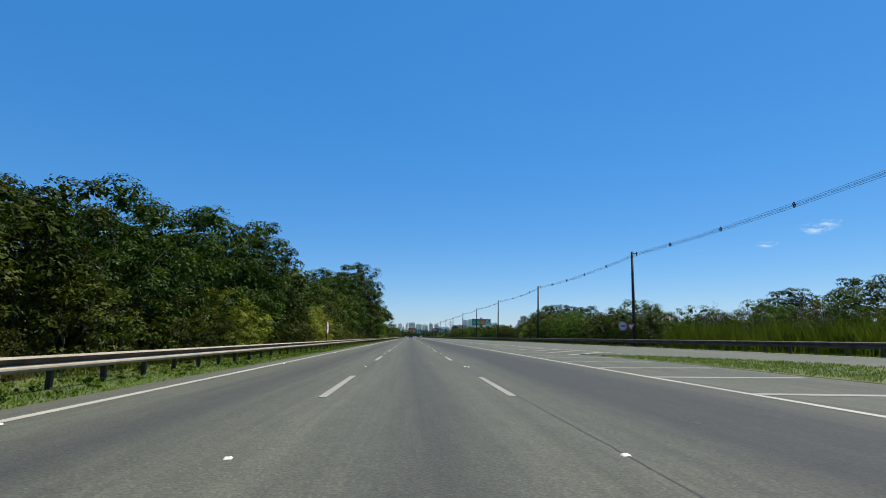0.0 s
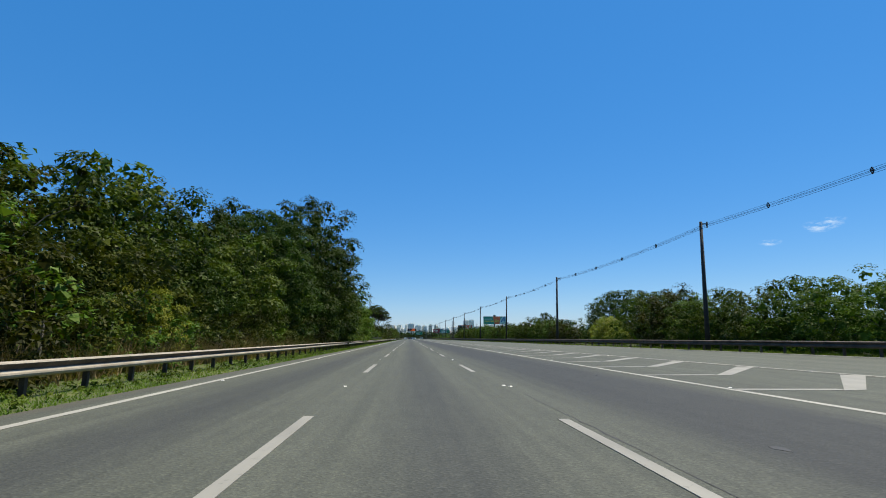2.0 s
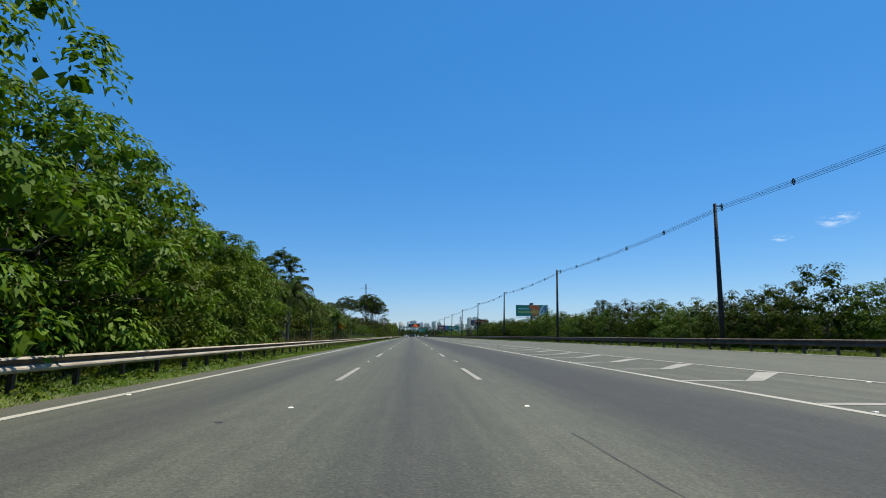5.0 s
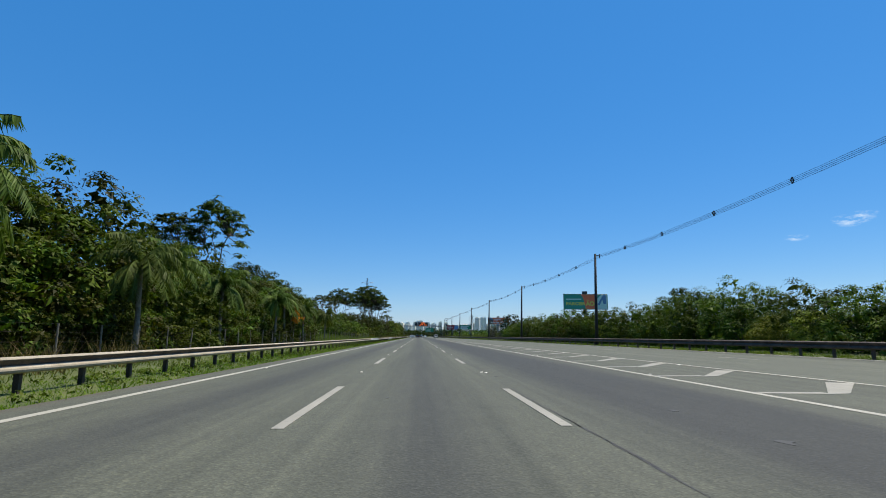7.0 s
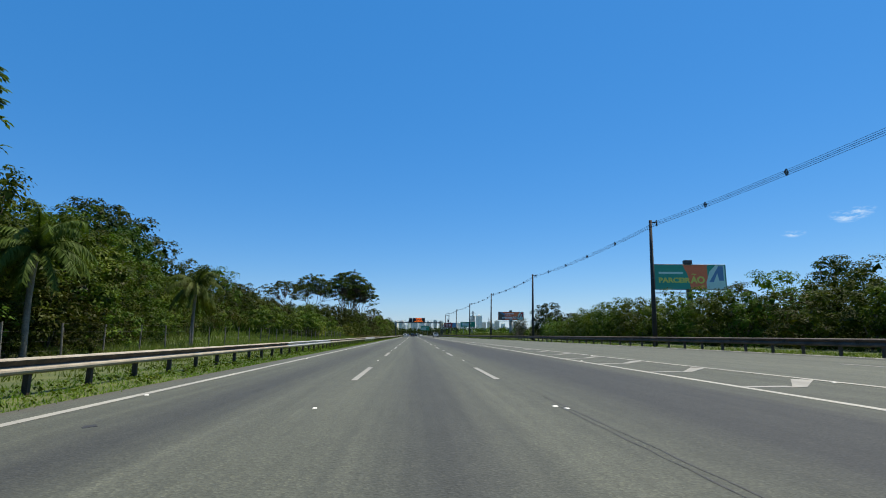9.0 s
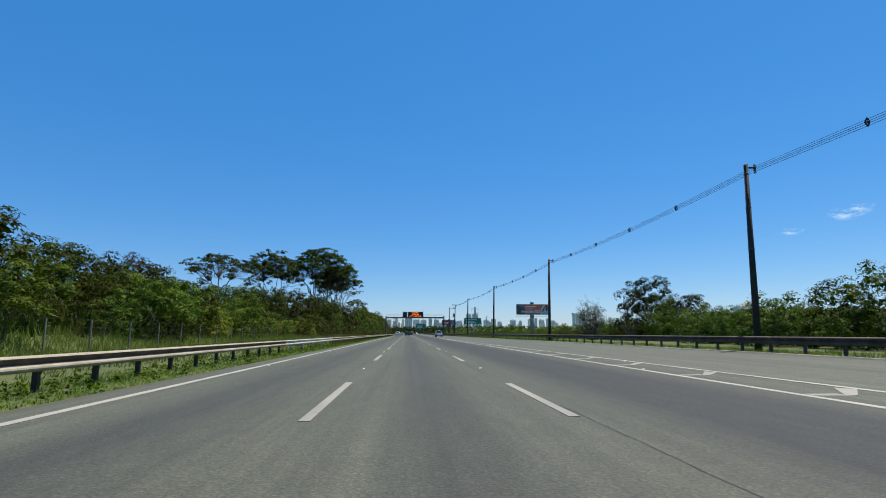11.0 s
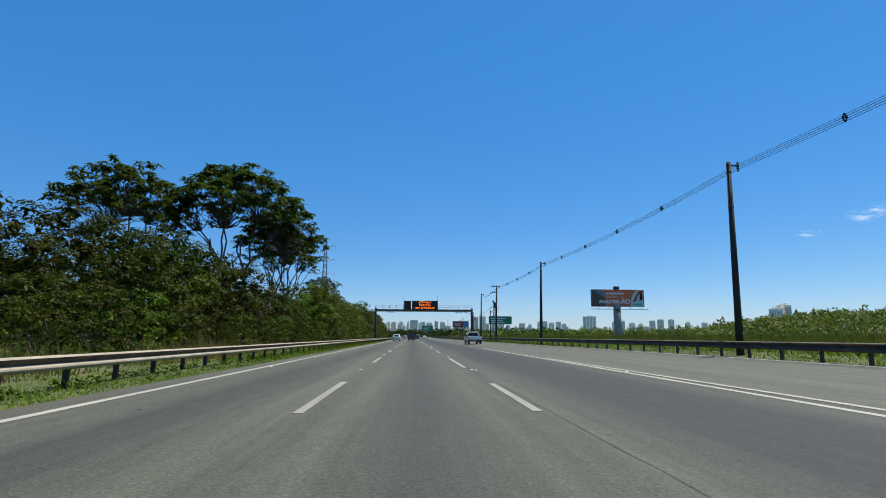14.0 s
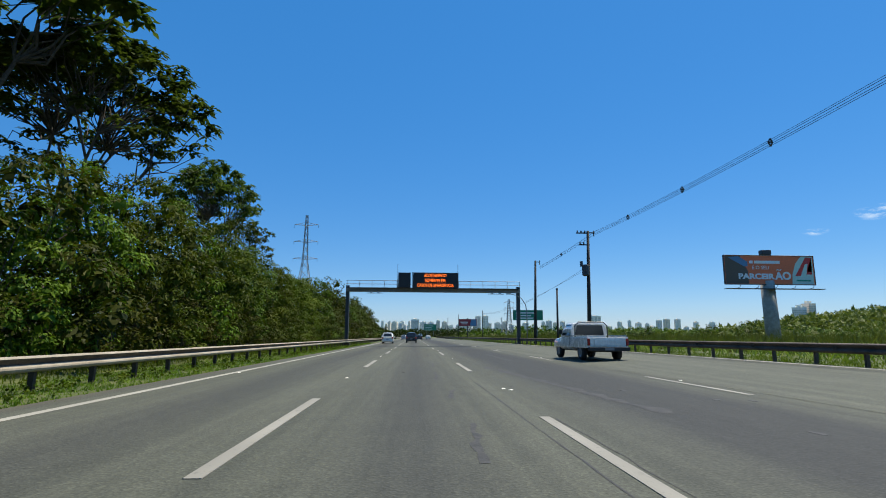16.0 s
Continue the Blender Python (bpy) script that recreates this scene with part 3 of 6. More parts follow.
def rail_right(y):
    return edge_right(y) + 0.75


def zero(y):
    return -0.02


def right_base(y):
    return 0.24


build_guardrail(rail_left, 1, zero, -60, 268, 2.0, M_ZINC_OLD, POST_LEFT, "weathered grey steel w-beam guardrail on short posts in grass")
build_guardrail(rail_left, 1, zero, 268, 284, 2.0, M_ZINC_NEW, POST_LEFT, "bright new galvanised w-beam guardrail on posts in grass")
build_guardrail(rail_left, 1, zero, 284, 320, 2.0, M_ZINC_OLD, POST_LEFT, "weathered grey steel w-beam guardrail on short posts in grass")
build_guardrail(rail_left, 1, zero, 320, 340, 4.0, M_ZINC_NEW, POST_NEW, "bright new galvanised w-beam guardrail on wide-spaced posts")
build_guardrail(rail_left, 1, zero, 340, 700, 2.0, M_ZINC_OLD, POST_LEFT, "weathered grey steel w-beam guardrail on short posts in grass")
build_guardrail(rail_right, -1, right_base, -40, 680, 2.0, M_RUSTY, POST_RIGHT, "dark brown weathered w-beam guardrail along the ramp")

# ---- wire fence along the left woods ----


M_OLD_POST = surface("old_fence_post", (0.10, 0.09, 0.075), (0.18, 0.165, 0.14), 3.0, 0.9)


def build_fence(y0, y1, line):
    posts = frange(y0, y1, 3.4)
    root = thing("wire_fence", "old wire fence on thin grey concrete posts", "fence")
    rng = random.Random(3)
    me = mesh_of("post", *tube([(0, 0, -0.2), (0, 0, 1.55)], [0.05, 0.042], 6), M_OLD_POST)
    tops = []
    for y in posts:
        ob = new("post", me)
        ob.parent = root
        x = line + rng.uniform(-0.1, 0.1)
        ob.location = (x, y, 0.02 + bank(x, y))
        ob.rotation_euler = (rng.gauss(0, 0.03), rng.gauss(0, 0.03), rng.uniform(0, 3))
        tops.append((x, y, bank(x, y)))
    for z in (0.4, 0.8, 1.2, 1.55):
        part("wire", tube([(x + 0.05, y, z + w) for x, y, w in tops], [0.003] * len(tops), 4), M_POLE, root, smooth=True)


build_fence(55, 98, -10.3)
build_fence(172, 352, -15.6)

# ---- power line ----
POLES = [-27, 12, 50.8, 89, 127, 164, 201, 238.5, 276, 314, 351, 387.9, 425, 455, 473]
LEAN = math.tan(radians(1.3))


def pole_x(y):
    return 21.75 - 0.0204 * (y - 89)


def pole_top(y):
    h = 9.75
    return pole_x(y) + LEAN * h, y, h + 0.22


def build_poles():
    body = mesh_of("shaft", *tube([(0, 0, -0.5), (LEAN * 4, 0, 4), (LEAN * 9.75, 0, 9.75)], [0.185, 0.155, 0.11], 10), M_POLE, True)
    for y in POLES:
        root = thing("utility_pole", "tall dark weathered power pole carrying bundled cables", "utility pole", "poles of the power line", at=pose(pole_x(y), y, 0.2))
        ob = new("shaft", body)
        ob.parent = root
        bm = bmesh.new()
        tx = LEAN * 9.6
        add_box(bm, tx - 0.05, tx + 0.55, -0.04, 0.04, 9.55, 9.63, 0.01)
        add_box(bm, tx + 0.45, tx + 0.53, -0.05, 0.05, 9.30, 9.75, 0.01)
        part("bracket", bm, M_DARK_STEEL, root)
        bm = bmesh.new()
        for dz in (9.36, 9.70):
            r = bmesh.ops.create_cone(bm, cap_ends=True, segments=8, radius1=0.075, radius2=0.05, depth=0.14)
            bmesh.ops.translate(bm, verts=r["verts"], vec=(tx + 0.49, 0, dz))
        part("insulator", bm, M_CONCRETE, root)
        for z in (5.2, 7.4, 9.2):
            part("band", tube([(LEAN * z, 0, z - 0.04), (LEAN * z, 0, z + 0.04)], [0.185 - z * 0.0078 + 0.012] * 2, 10), M_DARK_STEEL, root)
        if abs(y - 455) < 1:
            for z, ln in ((9.55, 1.0), (8.55, 0.8)):
                part("crossarm", box(tx - ln, tx + 0.12, -0.05, 0.05, z - 0.05, z + 0.05, 0.01), M_POLE, root)
                for i in range(3):
                    part("insulator", tube([(tx - ln + 0.1 + i * 0.32, 0, z + 0.04), (tx - ln + 0.1 + i * 0.32, 0, z + 0.13), (tx - ln + 0.1 + i * 0.32, 0, z + 0.22)], [0.03, 0.075, 0.04], 8), M_BLACK, root)
            part("transformer", joined([tube([(tx - 0.35, -0.1, 5.9), (tx - 0.35, -0.1, 6.0), (tx - 0.35, -0.1, 6.75), (tx - 0.35, -0.1, 6.85)], [0.2, 0.29, 0.29, 0.2], 12)]), M_DARK_STEEL, root)
            part("switch_box", box(tx - 0.75, tx - 0.55, -0.12, 0.12, 6.7, 7.15, 0.02), M_DARK_STEEL, root)


def cable_point(a, b, f, sag):
    return a[0] + (b[0] - a[0]) * f, a[1] + (b[1] - a[1]) * f, a[2] + (b[2] - a[2]) * f - 4 * sag * f * (1 - f)


OFFSETS = [(0.0, 0.0, 0.009), (-0.1, -0.14, 0.011), (0.1, -0.14, 0.011), (0.0, -0.28, 0.011)]


def build_cables():
    sp = [(0, 0, 0.06), (-0.1, 0, -0.11), (0.1, 0, -0.11), (0, 0, -0.30)]
    spacer = mesh_of("cable_spacer", *joined([tube([sp[0], sp[1], sp[3]], [0.034] * 3, 5), tube([sp[0], sp[2], sp[3]], [0.034] * 3, 5), tube([(-0.1, 0, -0.11), (0.1, 0, -0.11)], [0.04] * 2, 5)]), M_BLACK)
    tops = [pole_top(y) for y in POLES]
    for a, b in zip(tops[:-1], tops[1:]):
        a = (a[0] + 0.5, a[1], a[2] - 0.1)
        b = (b[0] + 0.5, b[1], b[2] - 0.1)
        if b[1] > 472:
            b = (b[0], b[1], b[2] - 0.6)
        sag = 0.35 * ((b[1] - a[1]) / 38.0) ** 2
        root = thing("power_cables", "four black bundled overhead cables sagging between two poles", "power cable", "spans of the power line")
        for ox, oz, r in OFFSETS:
            pts = [cable_point(a, b, i / 12, sag) for i in range(13)]
            part("cable", tube([(x + ox, y, z + oz) for x, y, z in pts], [r] * 13, 5, False), M_BIRD_WIRE, root)
        n = max(2, round((b[1] - a[1]) / 8.0))
        for i in range(1, n):
            ob = new("cable_spacer", spacer)
            ob.parent = root
            ob.location = cable_point(a, b, i / n + 0.02, sag)
    # thin slack wire from the last pole towards the field
    root = thing("power_cables", "thin service wires running on from the last pole", "power cable", "spans of the power line")
    for k in range(2):
        a, b = (pole_x(455) - 0.3 * k, 455, 6.7), (16.5, 540, 6.6)
        part("cable", tube([cable_point(a, b, i / 12, 1.0 + 0.3 * k) for i in range(13)], [0.012] * 13, 4, False), M_BIRD_WIRE, root)


build_poles()
build_cables()


def build_short_posts():
    for x, y, h in ((12.9, 478, 6.0), (15.2, 468, 6.0), (16.5, 540, 7.0), (14.9, 590, 8.0), (14.5, 640, 8.5)):
        root = thing("utility_pole", "short dark wooden service pole beside the guardrail", "utility pole", "short service poles", at=pose(x, y, 0.2))
        part("shaft", tube([(0, 0, -0.4), (0.05, 0, h)], [0.13, 0.09], 9), M_POLE, root, smooth=True)
        part("cap", tube([(0.05, 0, h - 0.15), (0.05, 0, h + 0.04), (0.05, 0, h + 0.09)], [0.11, 0.11, 0.04], 9), M_DARK_STEEL, root)


build_short_posts()

# ---- traffic signs ----


def disc(r, z, seg=40, y=0.0, rim=0.0):
    """A ring or disc facing -y, centred at height z."""
    verts, faces = [], []
    for k in range(seg):
        a = 2 * math.pi * k / seg
        verts.append((math.cos(a) * r, y, z + math.sin(a) * r))
    if rim:
        for k in range(seg):
            a = 2 * math.pi * k / seg
            verts.append((math.cos(a) * (r - rim), y, z + math.sin(a) * (r - rim)))
        for k in range(seg):
            k2 = (k + 1) % seg
            faces.append((k, k2, seg + k2, seg + k))
    else:
        faces.append(tuple(range(seg)))
    return verts, faces


def plate(outline, y0, y1):
    """A flat plate with thickness from an outline of x, z, facing -y."""
    n = len(outline)
    verts = [(x, y0, z) for x, z in outline] + [(x, y1, z) for x, z in outline]
    faces = [tuple(range(n)), tuple(range(2 * n - 1, n - 1, -1))] + [((i + 1) % n, i, i + n, (i + 1) % n + n) for i in range(n)]
    return verts, faces


def circle_outline(r, z, seg=40):
    return [(math.cos(2 * math.pi * k / seg) * r, z + math.sin(2 * math.pi * k / seg) * r) for k in range(seg)]


def build_arrow_sign():
    root = thing("traffic_sign", "round white sign with red rim and black arrow", "traffic sign", at=pose(-7.86, 47.6, 0, 0, 0, 90))
    z, r = 1.84, 0.58
    part("post", tube([(0, 0.10, -0.4), (0, 0.10, 2.3)], [0.055, 0.05], 8), M_POLE, root)
    part("panel", plate(circle_outline(r, z), 0, 0.02), M_WHITE, root)
    part("rim", disc(r - 0.003, z, y=-0.004, rim=0.12), M_RED, root, "red border ring")
    a = [(-0.29, 0.045), (-0.29, -0.045), (0.08, -0.045), (0.08, -0.14), (0.30, 0.0), (0.08, 0.14), (0.08, 0.045)]
    part("arrow", plate([(x * 0.994 + w * 0.11, z + w * 0.994 - x * 0.11) for x, w in a], -0.008, -0.003), M_BLACK, root, "black arrow")
    part("clamp", joined([tube([(0, 0.10, z + d - 0.03), (0, 0.10, z + d + 0.03)], [0.075] * 2, 8) for d in (-0.3, 0.3)]), M_STEEL, root)


def build_right_signs():
    root = thing("traffic_sign", "round white sign with red rim and dark bar behind the guardrail", "traffic sign", at=pose(21.9, 52.0, 0.2, 0, 0, 6))
    z, r = 2.1, 0.54
    part("post", tube([(0, 0.08, -0.4), (0, 0.08, 2.55)], [0.05, 0.05], 8), M_POLE, root)
    part("panel", plate(circle_outline(r, z), 0, 0.02), M_WHITE, root)
    part("rim", disc(r - 0.003, z, y=-0.004, rim=0.1), M_RED, root, "red border ring")
    part("bar", plate([(-0.27, z - 0.06), (0.27, z - 0.06), (0.27, z + 0.06), (-0.27, z + 0.06)], -0.008, -0.003), M_BLACK, root, "dark bar")
    root = thing("traffic_sign", "white triangular give way sign with wide red border", "traffic sign", at=pose(22.1, 50.45, 0.2, 0, 0, 6))
    z = 1.98
    tri = [(-0.47, z + 0.33), (0.0, z - 0.45), (0.47, z + 0.33)]
    part("post", tube([(0, 0.08, -0.4), (0, 0.08, 2.3)], [0.045, 0.045], 8), M_POLE, root)
    part("panel", plate(tri, 0, 0.02), M_RED, root)
    part("face", plate([(x * 0.58, z + (w - z) * 0.58 + 0.02) for x, w in tri], -0.006, -0.002), M_WHITE, root, "white centre")


build_arrow_sign()
build_right_signs()

# ---- gantry with message sign ----


def bars(points_list, r, seg=6):
    return joined([tube(p, [r] * len(p), seg) for p in points_list])


def build_gantry():
    y = 474.0
    x0, x1 = -7.75, 12.2
    root = thing("sign_gantry", "grey steel gantry with railed walkway spanning the carriageway", "sign gantry")
    for x in (x0, x1):
        leg = part("leg", box(x - 0.2, x + 0.2, y - 0.22, y + 0.22, -0.1, 6.9, 0.02), M_DARK_STEEL, root)
        part("base_plate", box(x - 0.42, x + 0.42, y - 0.42, y + 0.42, -0.05, 0.32, 0.03), M_POLE, leg)
    part("beam", box(x0 - 0.2, x1 + 0.2, y - 0.3, y + 0.3, 6.18, 6.62, 0.02), M_STEEL, root)
    part("walkway", box(x0, x1, y - 0.95, y - 0.3, 6.56, 6.62), M_DARK_STEEL, root)
    part("handrail", bars([[(x0 - 0.1, y - 0.9, z), (x1 + 0.1, y - 0.9, z)] for z in (7.02, 7.42)], 0.028), M_STEEL, root)
    for i in range(15):
        x = x0 + (x1 - x0) * i / 14
        part("baluster", tube([(x, y - 0.9, 6.5), (x, y - 0.9, 7.42)], [0.028, 0.028], 6), M_STEEL, root)
    for x in (-5.0, -4.2, 9.0, 9.9):
        part("camera_arm", bars([[(x, y - 0.5, 6.2), (x, y - 0.7, 5.98)], [(x - 0.5, y - 0.7, 5.98), (x + 0.5, y - 0.7, 5.98)]], 0.03), M_STEEL, root)
        part("detector", box(x - 0.16, x + 0.16, y - 0.85, y - 0.62, 5.98, 6.12, 0.02), M_WHITE, root)
    # message sign
    sign = thing("message_sign", "black electronic message sign with glowing amber letters", "message sign")
    part("case", box(-0.2, 4.95, y - 1.35, y - 1.0, 6.5, 8.36, 0.04), M_BLACK, sign)
    for text, z, w in (("ACOSTAMENTO", 8.0, 2.55), ("SOMENTE EM", 7.42, 2.3), ("CASOS DE EMERGENCIA", 6.86, 4.2)):
        words(text, 0.52, M_LED, sign, pose(2.35, y - 1.36, z, 90, 0, 0), width=w)["label"] = "glowing amber capital letters"
    part("frame", joined([tube(p, [0.04] * 2, 6) for p in ([(-0.25, y - 1.2, 6.45), (-0.25, y - 1.2, 8.42)], [(5.0, y - 1.2, 6.45), (5.0, y - 1.2, 8.42)])]), M_DARK_STEEL, sign)
    box2 = thing("control_panel", "blank black square panel beside the message sign", "sign panel")
    part("case", box(-1.9, -0.48, y - 1.3, y - 1.0, 6.58, 8.34, 0.04), M_BLACK, box2)
    part("bracket", box(-1.3, -1.0, y - 1.0, y - 0.9, 6.6, 8.0, 0.02), M_DARK_STEEL, box2)
    for x in (-1.98, 4.98):
        rod = thing("lightning_rod", "thin grey rod rising above the gantry", "lightning rod", "rods on the gantry")
        part("rod", tube([(x, y - 1.1, 6.6), (x, y - 1.1, 9.35)], [0.035, 0.02], 6), M_STEEL, rod)
        part("clamp", box(x - 0.07, x + 0.07, y - 1.17, y - 1.03, 6.62, 6.72, 0.01), M_DARK_STEEL, rod)
    lamp = thing("street_lamp", "slim grey curved-arm lamp post beside the gantry leg", "street lamp", at=pose(13.0, 473, 0.2))
    pts = [(0, 0, -0.3), (0, 0, 3.8), (-0.15, 0, 4.6), (-0.6, 0, 5.3), (-1.2, 0, 5.65), (-1.9, 0, 5.8)]
    part("post", tube(pts, [0.07, 0.06, 0.055, 0.05, 0.045, 0.04], 8), M_STEEL, lamp, smooth=True)
    part("head", box(-2.4, -1.85, -0.12, 0.12, 5.74, 5.86, 0.03), M_STEEL, lamp)


build_gantry()

# ---- billboards and far signs ----


def build_billboard(x0, x1, y, z0, z1, base, kind):
    label = {"orange": "large orange and green advertising billboard on a thick column", "green": "large green and orange advertising billboard above bushes",
             "dark": "dark red advertising billboard standing far off"}[kind]
    root = thing("billboard", label, "billboard", "billboards beside the highway", at=pose((x0 + x1) / 2, y, 0))
    w = (x1 - x0) / 2
    h = z1 - z0
    cx = -0.1
    tilt = 0.0
    part("column", tube([(cx + 0.2, 0.5, base - 0.3), (cx, 0.5, z0 + 0.5)], [0.85 if kind == "orange" else 0.5, 0.78 if kind == "orange" else 0.45], 20), M_CONCRETE if kind == "orange" else M_DARK_STEEL, root, smooth=True)
    part("backing", box(-w, w, 0.0, 0.25, z0, z1, 0.02), M_DARK_STEEL, root)
    main = {"orange": M_ORANGE, "green": M_BB_GREEN, "dark": M_BB_RED}[kind]
    part("poster", plate([(-w + 0.05, z0 + 0.05), (w - 0.05, z0 + 0.05), (w - 0.05, z1 - 0.05), (-w + 0.05, z1 - 0.05)], -0.012, -0.002), main, root)
    part("frame", bars([[(-w, -0.02, z0), (w, -0.02, z0), (w, -0.02, z1), (-w, -0.02, z1), (-w, -0.02, z0)]], 0.05), M_DARK_STEEL, root)
    # walkway and lamps under the poster
    part("walkway", box(-w - 0.3, w + 0.4, -1.0, -0.2, z0 - 0.62, z0 - 0.55), M_DARK_STEEL, root)
    for i in range(5):
        x = -w + (i + 0.5) * 2 * w / 5
        part("lamp_arm", bars([[(x, -0.2, z0 - 0.55), (x, -1.0, z0 - 0.45), (x, -1.2, z0 - 0.2)]], 0.035), M_DARK_STEEL, root)
    part("top_lamp", box(cx - 0.55, cx + 0.65, 0.1, 0.9, z1 + 0.1, z1 + 0.75, 0.12), M_DARK_STEEL, root, "boxy dark lamp housing")

    def sheet(name, pts, m, d=-0.018, lab=""):
        part(name, plate([(-w + 2 * w * a, z0 + h * b) for a, b in pts], d, d + 0.005), m, root, lab)

    def tilde(x, z, size, m):
        part("tilde", tube([(x - size / 2, -0.04, z - size * 0.08), (x - size * 0.2, -0.04, z + size * 0.14), (x + size * 0.2, -0.04, z - size * 0.1), (x + size / 2, -0.04, z + size * 0.12)], [size * 0.13] * 4, 6), m, root)

    if kind == "orange":
        sheet("picture", [(0.01, 0.02), (0.26, 0.02), (0.26, 0.45), (0.18, 0.98), (0.01, 0.98)], M_BB_BROWN, lab="dim photograph of goods")
        sheet("picture_sky", [(0.05, 0.92), (0.22, 0.62), (0.26, 0.62), (0.26, 0.78), (0.16, 0.97)], M_BB_BLUE, -0.022)
        sheet("pale_panel", [(0.74, 0.02), (0.985, 0.02), (0.985, 0.98), (0.86, 0.98), (0.79, 0.72), (0.75, 0.35)], M_BB_PALE, lab="pale green panel")
        sheet("emblem", [(0.78, 0.30), (0.84, 0.30), (0.90, 0.72), (0.93, 0.72), (0.91, 0.45), (0.97, 0.45), (0.97, 0.36), (0.905, 0.36), (0.90, 0.30), (0.975, 0.95), (0.91, 0.95)], M_RED, -0.024, "plain red slanted emblem")
        sheet("caption_bar", [(0.79, 0.12), (0.95, 0.12), (0.95, 0.17), (0.79, 0.17)], M_BB_GREEN, -0.024)
        sheet("caption_bar", [(0.28, 0.72), (0.32, 0.72), (0.32, 0.82), (0.28, 0.82)], M_WHITE, -0.024)
        sheet("caption_bar", [(0.335, 0.72), (0.62, 0.72), (0.62, 0.82), (0.335, 0.82)], M_WHITE, -0.024)
        words("É O SEU", h * 0.17, M_WHITE, root, pose(-w + 2 * w * 0.40, -0.03, z0 + h * 0.575, 90, 0, 0))
        words("PARCEIR", h * 0.25, M_WHITE, root, pose(-w + 2 * w * 0.345, -0.03, z0 + h * 0.27, 90, 0, 0), width=2 * w * 0.40, bold=0.04)
        words("AO", h * 0.36, M_WHITE, root, pose(-w + 2 * w * 0.645, -0.03, z0 + h * 0.29, 90, 0, 0), width=2 * w * 0.18, bold=0.05)
        tilde(-w + 2 * w * 0.60, z0 + h * 0.50, h * 0.16, M_WHITE)
    elif kind == "green":
        sheet("orange_panel", [(0.50, 0.02), (0.74, 0.02), (0.74, 0.98), (0.40, 0.98), (0.46, 0.6)], M_ORANGE, lab="orange panel")
        sheet("pale_panel", [(0.72, 0.02), (0.985, 0.02), (0.985, 0.98), (0.86, 0.98), (0.77, 0.72), (0.72, 0.30)], M_BB_PALE, -0.022, "pale panel")
        sheet("emblem", [(0.76, 0.30), (0.82, 0.30), (0.88, 0.66), (0.90, 0.36), (0.965, 0.36), (0.965, 0.95), (0.90, 0.95)], M_BB_BLUE, -0.026, "plain dark slanted emblem")
        sheet("caption_bar", [(0.06, 0.62), (0.40, 0.62), (0.40, 0.70), (0.06, 0.70)], M_BB_PALE, -0.024)
        words("PARCEIR", h * 0.27, M_BB_YELLOW, root, pose(-w + 2 * w * 0.27, -0.035, z0 + h * 0.36, 90, 0, 0), width=2 * w * 0.44, bold=0.04)
        words("AO", h * 0.38, M_BB_YELLOW, root, pose(-w + 2 * w * 0.60, -0.035, z0 + h * 0.37, 90, 0, 0), width=2 * w * 0.20, bold=0.05)
        tilde(-w + 2 * w * 0.55, z0 + h * 0.60, h * 0.17, M_BB_YELLOW)
    else:
        sheet("picture", [(0.62, 0.04), (0.98, 0.04), (0.98, 0.96), (0.70, 0.96)], M_BB_BLUE, lab="bluish picture")
        sheet("caption_bar", [(0.10, 0.50), (0.52, 0.50), (0.52, 0.62), (0.10, 0.62)], M_WHITE, -0.024)
        sheet("caption_bar", [(0.16, 0.28), (0.46, 0.28), (0.46, 0.36), (0.16, 0.36)], M_WHITE, -0.024)


build_billboard(37.9, 49.4, 474.5, 7.55, 11.15, 0.3, "orange")
build_billboard(36.2, 47.4, 314.6, 7.85, 11.65, 0.3, "green")
build_billboard(32.6, 45.8, 800.0, 8.5, 13.5, 0.5, "dark")


def build_direction_sign(x0, x1, y, z0, z1):
    root = thing("direction_sign", "large green highway direction sign on steel posts", "road sign", "green direction signs", at=pose((x0 + x1) / 2, y, 0))
    w = (x1 - x0) / 2
    part("panel", box(-w, w, 0, 0.08, z0, z1, 0.01), M_GREEN_SIGN, root)
    for s in (-0.6, 0.6):
        part("post", box(s * w - 0.1, s * w + 0.1, 0.1, 0.3, 0, z1 - 0.2, 0.01), M_STEEL, root)
    for a, b, c in ((-0.8, 0.5, 0.72), (-0.8, 0.2, 0.45), (-0.8, 0.35, 0.2)):
        z = z0 + (z1 - z0) * c
        part("text_bar", plate([(a * w, z - 0.18), (b * w, z - 0.18), (b * w, z + 0.18), (a * w, z + 0.18)], -0.02, -0.004), M_WHITE, root)


build_direction_sign(29.5, 38.5, 570, 5.95, 8.95)
build_direction_sign(9.0, 19.0, 860, 6.0, 11.0)


